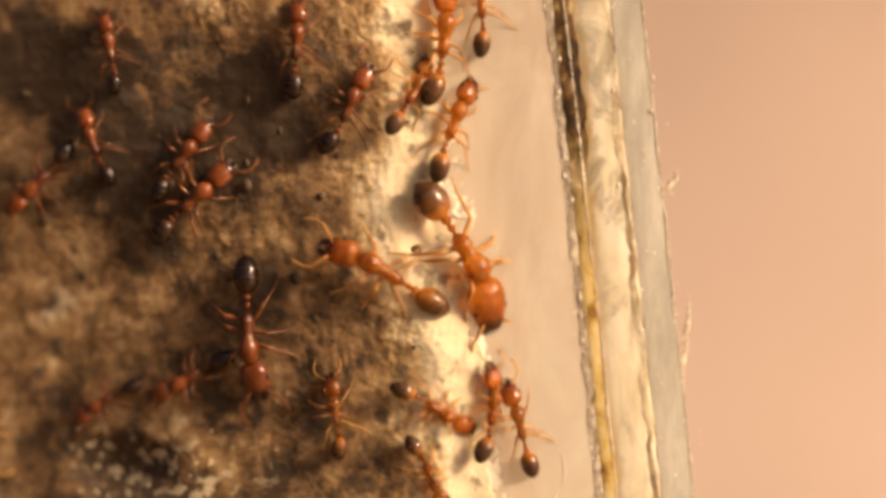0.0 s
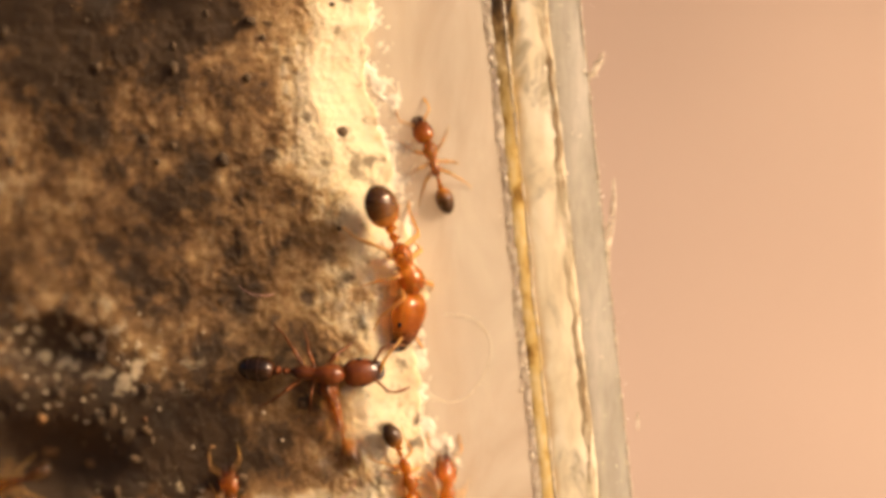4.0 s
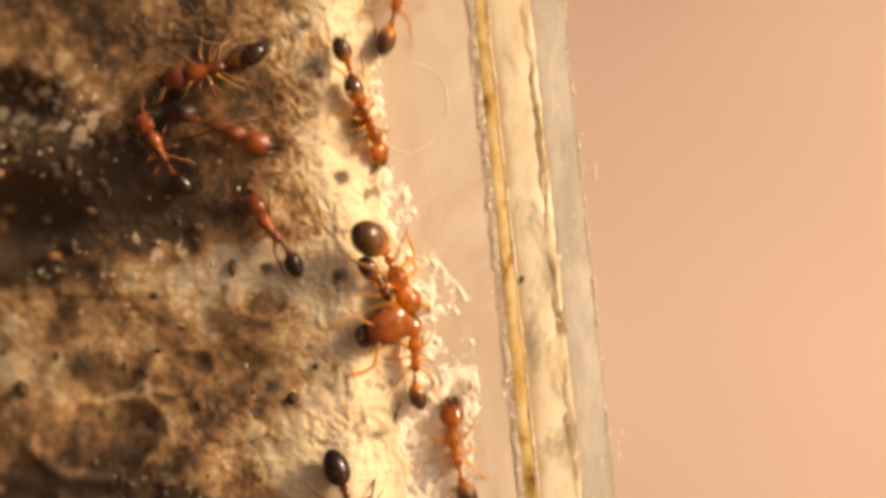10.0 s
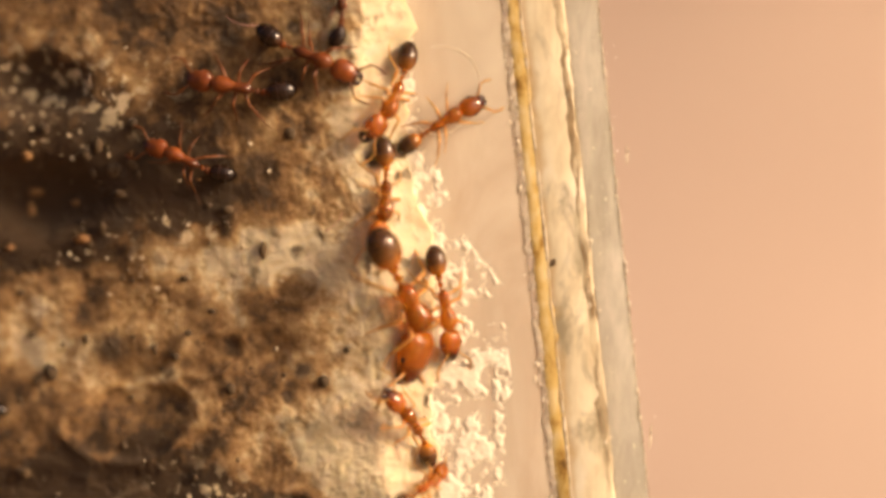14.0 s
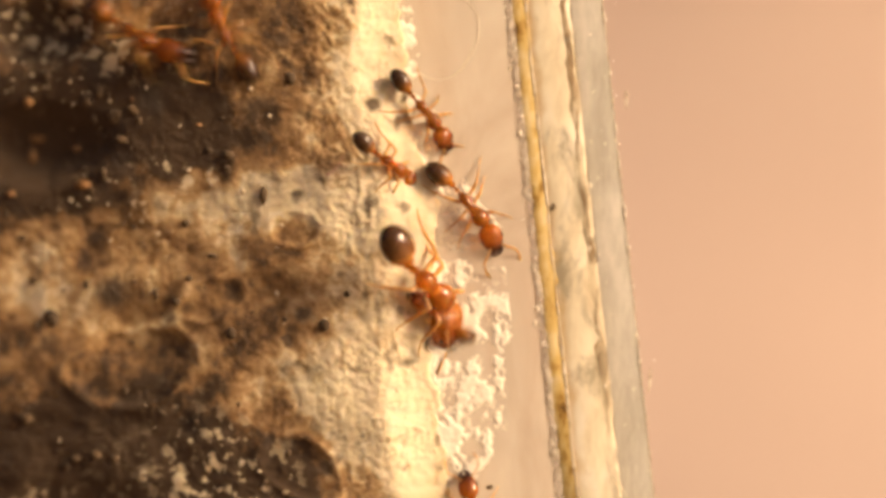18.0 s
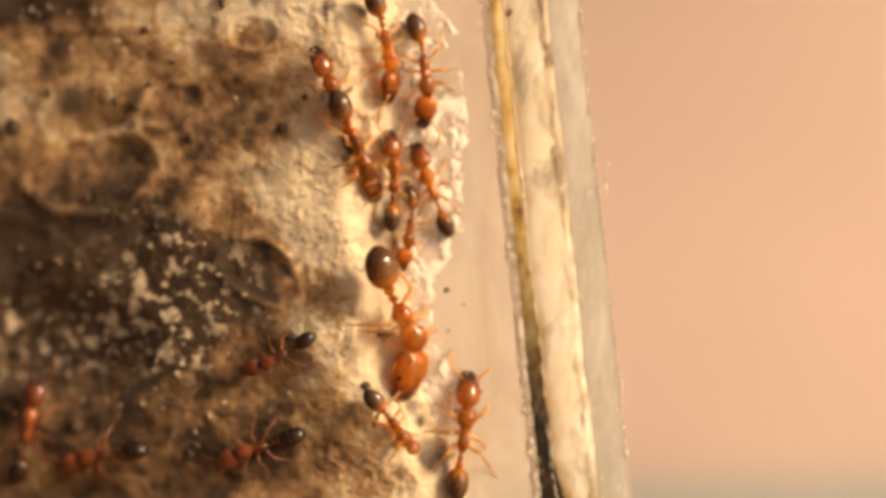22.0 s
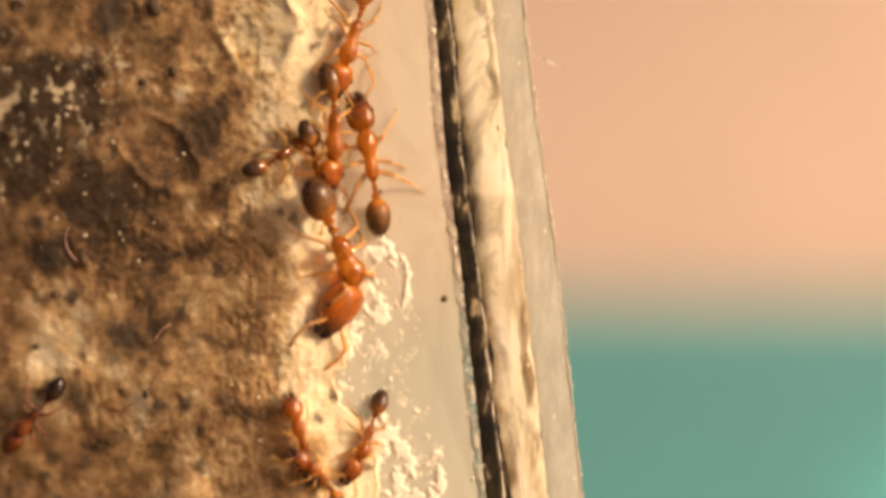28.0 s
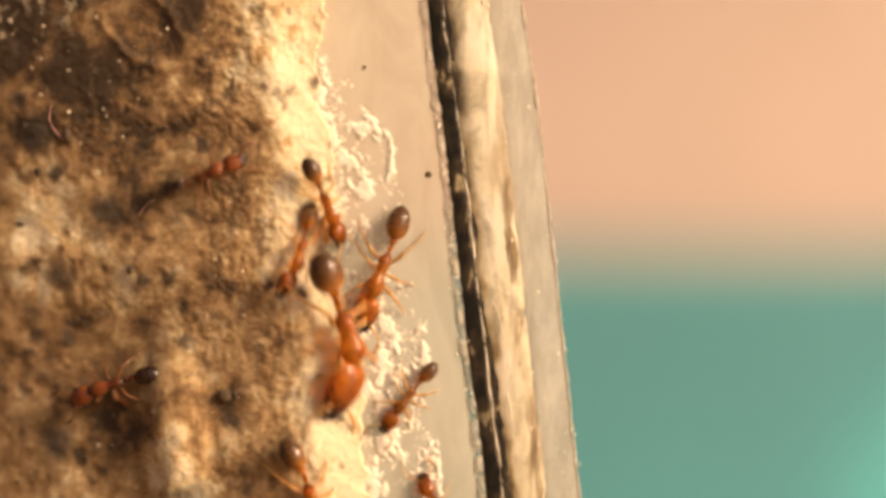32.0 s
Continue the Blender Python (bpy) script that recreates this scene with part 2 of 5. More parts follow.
def line_x(kind, z):
    """x of the leaning glass border's lines."""
    a, b = {"left": (4.30, -0.1046), "outer": (7.62, -0.1055)}[kind]
    x = a + b * z
    if kind == "outer":
        return x + 0.22 / (1 + math.exp((z + 37.5) * 0.9))
    return x + 0.16 / (1 + math.exp((z + 49.0) * 0.9)) - 0.13 * math.exp(-((z + 36.8) / 2.5) ** 2)


# ---- the large structure ----
SOIL_AND_LIGHT = [  # x, z, half width, half height, how much soil, with light and shade mixed in
    # the upper wall
    (-13.8, 6.2, 2.8, 1.7, 0.55), (-6.3, 4.6, 1.0, 2.2, 0.26), (-10.0, 4.6, 4.4, 3.6, 0.24), (-3.2, 7.4, 2.4, 3.0, 0.20), (-8.0, 0.0, 6.5, 5.0, 0.13), (-4.2, 5.0, 3.0, 4.0, 0.12), (-7.5, -5.0, 5.0, 2.2, 0.10),
    (-13.6, 2.8, 1.7, 1.1, -0.22), (-10.6, -2.0, 1.7, 1.5, -0.20), (-13.0, -1.2, 2.0, 1.6, -0.14), (-1.6, 1.0, 1.5, 2.2, -0.20),
    # the black hollow
    (-11.2, -7.4, 2.0, 1.2, 0.40), (-8.4, -10.9, 3.8, 2.3, 0.50), (-12.4, -11.2, 3.4, 2.6, 0.44), (-7.6, -6.9, 2.4, 1.2, -0.10), (-4.2, -8.6, 3.2, 3.2, 0.17), (-5.8, -11.2, 2.0, 1.2, 0.24),
    # the pale shelf below it, with the light and shade on it painted in
    (-3.0, -13.3, 3.8, 1.2, -0.46), (-8.8, -16.4, 3.8, 2.7, -0.13), (-12.5, -16.8, 2.8, 2.8, -0.08), (-2.6, -14.4, 1.3, 0.7, 0.20), (-2.6, -16.8, 2.7, 1.6, 0.10), (-0.3, -15.5, 1.5, 3.0, -0.12),
    (-6.6, -16.4, 0.7, 0.6, 0.22), (-9.6, -14.6, 0.8, 0.5, 0.2), (-11.6, -17.6, 0.7, 0.6, 0.2), (-1.0, -19.2, 2.6, 1.6, -0.14),
    # the second dark patch, strewn with flecks
    (-7.0, -22.4, 4.4, 3.1, 0.50), (-11.6, -22.6, 3.6, 3.8, 0.38), (-2.0, -22.4, 1.6, 1.2, 0.26), (-3.6, -24.0, 3.2, 1.7, 0.26),
    (0.0, -20.3, 2.0, 1.7, -0.24), (-0.2, -24.6, 1.6, 1.4, -0.14), (-0.6, -21.4, 2.2, 0.6, -0.20), (-4.0, -27.8, 6.0, 2.4, 0.15), (-9.0, -30.5, 4.0, 2.4, 0.06),
    # the lower wall
    (-5.5, -36.0, 6.5, 4.5, 0.14),     (2.1, -32.2, 1.4, 1.8, -0.20), (-5.0, -34.4, 2.6, 1.4, 0.22), (1.0, -34.9, 0.8, 0.7, 0.34), (0.4, -36.2, 1.0, 1.6, 0.26), (-3.2, -38.2, 1.5, 1.3, 0.30), (-1.7, -40.0, 0.9, 0.7, 0.26),
    (-6.5, -37.0, 2.0, 1.3, 0.22), (-4.6, -43.4, 2.2, 1.6, -0.16), (-8.5, -45.0, 3.0, 3.4, -0.12), (-0.2, -51.6, 1.0, 2.2, -0.26), (-2.2, -49.8, 0.8, 1.4, 0.20), (-5.0, -52.0, 3.4, 3.0, -0.14)]
FLECKS = [  # x, z, half width, half height of the places strewn with white flecks
    (-8.6, -7.4, 2.8, 1.3), (-11.6, -6.4, 1.4, 0.9), (-6.2, -12.6, 1.2, 0.9), (-5.2, -23.0, 2.8, 2.7), (-9.0, -24.6, 2.6, 1.6), (-4.8, -34.4, 2.8, 1.5), (-7.5, -36.0, 1.4, 1.6)]
PITS = [(-11.0, -11.3, 2.2, 1.2, 1.0), (-11.0, -7.4, 1.6, 1.0, 0.7), (-3.0, -16.5, 1.2, 0.7, 0.25),
        (-7.5, -17.8, 2.0, 1.1, 0.35), (-9.0, -25.0, 3.0, 2.0, 0.8), (-1.6, -25.6, 1.4, 1.1, 0.4),
        (-0.4, -50.0, 1.0, 2.5, -0.7), (-2.4, -49.8, 0.9, 1.5, 0.22), (-8.3, -30.0, 1.4, 0.8, 0.4)]


RINGS = [  # x, z, half width, half height, turn, depth of the hollow, height of the rim
    (1.95, -32.3, 1.30, 1.8, 12, 0.05, 0.11), (-1.9, -22.3, 1.5, 1.0, -35, 0.12, 0.08), (-7.6, -18.9, 2.5, 1.3, 14, 0.12, 0.13),
    (-2.1, -14.2, 0.9, 0.6, 0, 0.10, 0.04), (-1.3, -36.7, 1.6, 1.0, -38, 0.03, 0.06), (-5.0, -16.6, 1.3, 0.7, 20, 0.1, 0.05)]


def hollow(x, z, ring, uneven):
    """Distance from a ring's middle, 1 on its rim, with an uneven outline."""
    cx, cz, rx, rz, turn, depth, rim = ring
    c, s = math.cos(radians(turn)), math.sin(radians(turn))
    dx, dz = x - cx, z - cz
    r = np.sqrt(((dx * c + dz * s) / rx) ** 2 + ((dz * c - dx * s) / rz) ** 2)
    return r * uneven


def bell(x, z, cx, cz, rx, rz):
    return np.exp(-(((x - cx) / rx) ** 2 + ((z - cz) / rz) ** 2) ** 1.7)


def soil_and_light_at(x, z):
    s = 0.215 + 0.22 * fbm(x * 0.55, z * 0.55, 40, 6, 0.66) + 0.16 * fbm(x * 1.9, z * 1.9, 47, 4, 0.6)
    # darker far left of the crest, in place of shade
    s = s + 0.06 * np.clip((-4 - x + ridge(z)) / 6, 0, 1)
    sx, sz = x + 0.9 * fbm(x * 0.7, z * 0.7, 60, 3), z + 0.9 * fbm(x * 0.7, z * 0.7, 70, 3)
    for cx, cz, rx, rz, by in SOIL_AND_LIGHT:
        s = s + by * bell(sx, sz, cx, cz, rx, rz)
    uneven = 1 + 0.22 * fbm(x * 0.9, z * 0.9, 300, 3)
    # darker inside each ring with its depth, paler along its rim
    for ring in RINGS:
        r = hollow(x, z, ring, uneven)
        s = s + 0.65 * ring[5] * np.exp(-(r / 0.8) ** 4) - 0.9 * ring[6] * np.exp(-((r - 1.0) / 0.15) ** 2)
    d = x - ridge(z)
    # paler towards the crest and over the flank: light put into the colour
    s = s - (0.13 - 0.10 / (1 + np.exp((z + 36.0) * 0.8))) / (1 + np.exp(-(d + 2.6) * 1.6))
    pale = 0.45 - 0.18 * np.exp(-((z + 31.5) / 5.0) ** 2) - 0.13 / (1 + np.exp((z + 36.0) * 0.8))
    return s - pale / (1 + np.exp(-(d + 0.1 + 0.5 * fbm(x * 1.4, z * 1.4, 44, 4)) * 3.0))


def fleck_at(x, z):
    f = 0 * x
    sx, sz = x + 1.4 * fbm(x * 0.8, z * 0.8, 64, 3), z + 1.2 * fbm(x * 0.8, z * 0.8, 74, 3)
    for cx, cz, rx, rz in FLECKS:
        f = np.maximum(f, bell(sx, sz, cx, cz, rx, rz))
    return f


def relief(x, z):
    """How far the rough plaster lies behind its smooth form."""
    d = x - ridge(z)
    damp = np.clip((2.8 - d) / 1.4, 0.40, 1)
    r = 0.20 * fbm(x * 0.35, z * 0.35, 10, 3) + 0.09 * fbm(x * 1.2, z * 1.2, 20, 3, 0.5)
    lumpy = np.abs(fbm(x * 3.1, z * 3.1, 31, 3, 0.55))
    grain = fbm(x * 6.0, z * 6.0, 30, 2, 0.6)
    coarse = np.clip(fbm(x * 0.7, z * 0.7, 33, 2) + 0.55, 0.25, 1) + 0.5 * np.exp(-((d + 0.8) / 1.3) ** 2)
    r = r + coarse * (0.062 * lumpy + 0.042 * grain)
    sx = x + 0.3 * fbm(x * 1.2, z * 1.2, 80, 2)
    for cx, cz, rx, rz, by in PITS:
        r = r + by * bell(sx, z, cx, cz, rx, rz)
    uneven = 1 + 0.22 * fbm(x * 0.9, z * 0.9, 300, 3)
    for ring in RINGS:
        k = hollow(x, z, ring, uneven)
        r = r + ring[5] * np.exp(-(k / 0.88) ** 6) - ring[6] * np.exp(-((k - 1.0) / 0.14) ** 2)
    return r * damp


def plaster_block():
    zs = np.concatenate([np.linspace(22, 9.2, 40)[:-1], np.linspace(9.2, -56.5, 1150), np.linspace(-56.5, -78.0, 50)[1:]])
    cols = 400
    u = np.linspace(0, 1, cols)
    z = np.repeat(zs[:, None], cols, 1)
    edge = ridge(zs) + 1.75 + 0.55 * fbm(zs * 0.9, zs * 0 + 3.3, 90, 4, 0.6)
    x = -19.0 + (edge[:, None] + 19.0) * (1 - (1 - u[None, :]) ** 1.15)
    y = front(x, z) + relief(x, z)
    y[:, -1] = np.maximum(y[:, -1], PANE_Y + 0.05)
    soil = soil_and_light_at(x, z)
    rows = len(zs)
    verts = np.stack([x, y, z], -1).reshape(-1, 3)
    idx = np.arange(rows * cols).reshape(rows, cols)
    a, b, c, d = idx[:-1, :-1], idx[1:, :-1], idx[1:, 1:], idx[:-1, 1:]
    faces = np.stack([a, b, c, d], -1).reshape(-1, 4).tolist()
    # the back of the block
    back = []
    for i, zz in enumerate(zs):
        back += [(-19.0, 26.0, zz), (float(ridge(zz)) - 1.0, 26.0, zz), (float(ridge(zz)) - 1.0, 3.0, zz)]
    n0 = rows * cols
    verts = np.concatenate([verts, np.array(back)])
    for i in range(rows - 1):
        p, q = n0 + 3 * i, n0 + 3 * (i + 1)
        faces += [(int(idx[i, 0]), p, q, int(idx[i + 1, 0])), (p, p + 1, q + 1, q), (p + 1, p + 2, q + 2, q + 1),
                  (p + 2, int(idx[i, -1]), int(idx[i + 1, -1]), q + 2)]
    for i in (0, rows - 1):
        p = n0 + 3 * i
        ring = [int(k) for k in idx[i]] + [p + 2, p + 1, p]
        faces.append(tuple(ring if i == 0 else ring[::-1]))
    me = finish("plaster_block", (verts * MM).tolist(), faces, ROCK)
    attr = me.attributes.new("soil", "FLOAT", "POINT")
    attr.data.foreach_set("value", np.concatenate([soil.ravel(), np.full(3 * rows, 0.3)]).astype(np.float32))
    strewn = me.attributes.new("strewn", "FLOAT", "POINT")
    strewn.data.foreach_set("value", np.concatenate([fleck_at(x, z).ravel(), np.zeros(3 * rows)]).astype(np.float32))
    return tagged(new("wall_plaster", me), "rough cream plaster nest wall stained with brown soil", "plaster wall", kind="structure")


plaster_block()


def pane_material():
    m = material("dusty_clear_pane", (0.82, 0.75, 0.60), 0.05, Transmission_Weight=0.7, IOR=1.03)
    tc = m.node_tree.nodes.new("ShaderNodeTexCoord")
    mp = m.node_tree.nodes.new("ShaderNodeMapping")
    mp.inputs["Scale"].default_value = (1.0, 1.0, 0.35)
    wire(m, tc, "Object", mp, 0)
    smear = node(m, "ShaderNodeTexNoise", Scale=420.0, Detail=5.0, Roughness=0.6, Distortion=0.8)
    wire(m, mp, 0, smear, 0)
    wire(m, ramp(m, smear, 0, [(0.35, (0.66, 0.66, 0.66)), (0.68, (0.44, 0.44, 0.44))]), 0, shader(m), "Transmission Weight")
    wire(m, ramp(m, smear, 0, [(0.35, (0.78, 0.70, 0.57)), (0.68, (0.70, 0.65, 0.53))]), 0, shader(m), "Base Color")
    return m


PANE = pane_material()


def leaning_bar(name, x0, x1, y0, y1, mat, z0=22.0, z1=-78.0, rough=0.0, seed=1, rows=1500, fine=5.0, bevel=0.12):
    """An upright bar between two leaning lines, with uneven long edges and rounded front corners."""
    zs = np.concatenate([np.linspace(z0, 9.5, 30)[:-1], np.linspace(9.5, -57.0, rows - 60), np.linspace(-57.0, z1, 32)[1:]])
    rows = len(zs)
    octaves = 5 if fine > 3 else 2
    j0 = rough * fbm(zs * fine, zs * 0 + seed, 100 + seed, octaves, 0.62)
    j1 = rough * fbm(zs * fine, zs * 0 + seed + 5, 120 + seed, octaves, 0.62)
    jy = 0.3 * rough * fbm(zs * fine, zs * 0 + seed + 9, 140 + seed, octaves, 0.62)
    if bevel <= 0.05:
        jy = 0 * jy
    verts, faces, us = [], [], []
    for i, z in enumerate(zs):
        a, b = x0(z) + j0[i], x1(z) + j1[i]
        if b - a < 0.03:
            b = a + 0.03
        r = min(bevel, 0.4 * (b - a), 0.4 * (y1 - y0))
        y = y0 + jy[i]
        prof = [(a, y1), (a, y + r), (a + 0.3 * r, y + 0.3 * r), (a + r, y), (0.5 * (a + b), y - 0.02 * abs(jy[i])), (b - r, y), (b - 0.3 * r, y + 0.3 * r), (b, y + r), (b, y1)]
        verts += [(px * MM, py * MM, z * MM) for px, py in prof]
        us += [(px - a) / (b - a) for px, py in prof]
    n = 9
    for i in range(rows - 1):
        for k in range(n):
            m = (k + 1) % n
            faces.append((i * n + k, (i + 1) * n + k, (i + 1) * n + m, i * n + m))
    faces.append(tuple(range(n)))
    faces.append(tuple((rows - 1) * n + k for k in range(n))[::-1])
    me = finish(name, verts, faces, mat)
    me.attributes.new("across", "FLOAT", "POINT").data.foreach_set("value", us)
    return me


def across(f):
    """The line at fraction f of the border's width."""
    return lambda z: line_x("left", z) * (1 - f) + line_x("outer", z) * f


def height_mask(m, source, low, high, at_low, at_high):
    """A value that runs from at_low to at_high between two heights in metres."""
    r = node(m, "ShaderNodeMapRange")
    wire(m, source, "Z", r, "Value")
    for key, value in (("From Min", low), ("From Max", high), ("To Min", at_low), ("To Max", at_high)):
        r.inputs[key].default_value = value
    return r


def stretched_noise(m, tc, scale, tall, turn=0.0, detail=5.0, rough=0.6, distort=0.0):
    mp = m.node_tree.nodes.new("ShaderNodeMapping")
    mp.inputs["Rotation"].default_value = (0, radians(turn), 0)
    mp.inputs["Scale"].default_value = (1.0, 1.0, 1.0 / tall)
    wire(m, tc, "Object", mp, 0)
    n = node(m, "ShaderNodeTexNoise", Scale=scale, Detail=detail, Roughness=rough, Distortion=distort)
    wire(m, mp, 0, n, 0)
    return n


def border_materials():
    chalk = stone_like("chalky_chipped_edge", (0.50, 0.43, 0.30), (0.80, 0.73, 0.58), 1400, 0.5)
    gaps = ramp(chalk, noise_of(chalk, 1900, 4, 0.6), 0, [(0.40, (0.20, 0.20, 0.20)), (0.64, (0.80, 0.80, 0.80))])
    wire(chalk, gaps, 0, shader(chalk), "Alpha")

    seam = material("dark_stained_seam", rough=0.7, IOR=1.25)
    tc = seam.node_tree.nodes.new("ShaderNodeTexCoord")
    sep = seam.node_tree.nodes.new("ShaderNodeSeparateXYZ")
    wire(seam, tc, "Object", sep, 0)
    n = stretched_noise(seam, tc, 1500, 2.0, 0, 6, 0.68)
    amber = ramp(seam, n, 0, [(0.31, (0.05, 0.026, 0.010)), (0.38, (0.30, 0.17, 0.04)), (0.48, (0.56, 0.40, 0.14)), (0.64, (0.68, 0.57, 0.32))])
    black = ramp(seam, n, 0, [(0.44, (0.008, 0.007, 0.005)), (0.58, (0.04, 0.028, 0.016)), (0.68, (0.42, 0.34, 0.20))])
    umber = ramp(seam, n, 0, [(0.45, (0.03, 0.018, 0.009)), (0.56, (0.14, 0.075, 0.025)), (0.66, (0.50, 0.38, 0.20))])
    low = height_mask(seam, sep, -0.027, -0.019, 1.0, 0.0)
    top = height_mask(seam, sep, -0.001, 0.004, 0.0, 1.0)
    lower = mixed(seam, low, 0, amber, 0, black, 0)
    wire(seam, mixed(seam, top, 0, lower, 2, umber, 0), 2, shader(seam), "Base Color")

    fill = material("cream_sealant", rough=0.35)
    tc = fill.node_tree.nodes.new("ShaderNodeTexCoord")
    sep = fill.node_tree.nodes.new("ShaderNodeSeparateXYZ")
    wire(fill, tc, "Object", sep, 0)
    streak = stretched_noise(fill, tc, 900, 2.2, 8, 5, 0.62, 0.5)
    body = ramp(fill, streak, 0, [(0.34, (0.60, 0.52, 0.35)), (0.50, (0.74, 0.67, 0.48)), (0.66, (0.80, 0.75, 0.60))])
    # grey smudges inside the bead
    smudge = stretched_noise(fill, tc, 760, 1.9, -8, 5, 0.66, 0.6)
    grey = ramp(fill, smudge, 0, [(0.51, (0, 0, 0)), (0.63, (0.75, 0.75, 0.75))])
    smudged = mixed(fill, grey, 0, body, 0, (0.27, 0.235, 0.155), None)
    # amber stain that creeps in from the seam
    where = fill.node_tree.nodes.new("ShaderNodeAttribute")
    where.attribute_name = "across"
    creep = stretched_noise(fill, tc, 1100, 1.8, 0, 5, 0.65)
    reach = node(fill, "ShaderNodeMath")
    reach.operation = "MULTIPLY_ADD"
    wire(fill, creep, 0, reach, 0)
    reach.inputs[1].default_value = 0.75
    wire(fill, where, "Fac", reach, 2)
    stain = ramp(fill, reach, 0, [(0.30, (1, 1, 1)), (0.62, (0, 0, 0))])
    stained = mixed(fill, stain, 0, smudged, 2, (0.50, 0.315, 0.085), None)
    # black mould that feathers out of the seam low down
    feather = ramp(fill, reach, 0, [(0.33, (1, 1, 1)), (0.54, (0, 0, 0))])
    low = height_mask(fill, sep, -0.036, -0.027, 0.92, 0.0)
    dirt = mixed(fill, None, 1.0, feather, 0, low, 0, "MULTIPLY")
    dirty = mixed(fill, dirt, 2, stained, 2, (0.045, 0.036, 0.024), None)
    wide = ramp(fill, reach, 0, [(0.46, (1, 1, 1)), (0.74, (0, 0, 0))])
    band_top, band_low = height_mask(fill, sep, -0.0375, -0.0335, 0.85, 0.0), height_mask(fill, sep, -0.0430, -0.0385, 0.0, 1.0)
    wedge = mixed(fill, None, 1.0, mixed(fill, None, 1.0, wide, 0, band_top, 0, "MULTIPLY"), 2, band_low, 0, "MULTIPLY")
    dirty = mixed(fill, wedge, 2, dirty, 2, (0.050, 0.042, 0.030), None)
    # brown veins along the far side of the bead low down
    vein = stretched_noise(fill, tc, 2300, 7.0, 5, 5, 0.6, 0.5)
    veins = ramp(fill, vein, 0, [(0.50, (0, 0, 0)), (0.60, (0.8, 0.8, 0.8))])
    far = ramp(fill, where, "Fac", [(0.40, (0, 0, 0)), (0.70, (1, 1, 1))])
    deep = height_mask(fill, sep, -0.044, -0.036, 1.0, 0.25)
    v1 = mixed(fill, None, 1.0, veins, 0, far, 0, "MULTIPLY")
    v2 = mixed(fill, None, 1.0, v1, 2, deep, 0, "MULTIPLY")
    wire(fill, mixed(fill, v2, 2, dirty, 2, (0.26, 0.165, 0.075), None), 2, shader(fill), "Base Color")
    bump_by(fill, smudge, 0, 0.22, 0.00015)

    clear = material("clear_cut_glass_edge", (0.66, 0.62, 0.50), 0.12, Transmission_Weight=0.35, IOR=1.08)
    tc = clear.node_tree.nodes.new("ShaderNodeTexCoord")
    scuff = stretched_noise(clear, tc, 900, 4.0, 6, 6, 0.7)
    wire(clear, ramp(clear, scuff, 0, [(0.38, (0.48, 0.48, 0.48)), (0.66, (0.26, 0.26, 0.26))]), 0, shader(clear), "Transmission Weight")
    wire(clear, ramp(clear, scuff, 0, [(0.38, (0.55, 0.54, 0.47)), (0.66, (0.66, 0.64, 0.56))]), 0, shader(clear), "Base Color")
    bump_by(clear, scuff, 0, 0.25, 0.0001)

    brown = material("mottled_brown_streak", rough=0.5)
    tc = brown.node_tree.nodes.new("ShaderNodeTexCoord")
    n = stretched_noise(brown, tc, 900, 2.2, 0, 6, 0.66)
    wire(brown, ramp(brown, n, 0, [(0.38, (0.15, 0.10, 0.05)), (0.50, (0.34, 0.235, 0.12)), (0.62, (0.70, 0.61, 0.42))]), 0, shader(brown), "Base Color")
    wire(brown, ramp(brown, stretched_noise(brown, tc, 520, 3.0, 0, 4, 0.6), 0, [(0.44, (0.0, 0.0, 0.0)), (0.60, (0.85, 0.85, 0.85))]), 0, shader(brown), "Alpha")
    return chalk, seam, fill, clear, brown


CHALK, SEAM, FILL, CLEAR, STREAK = border_materials()


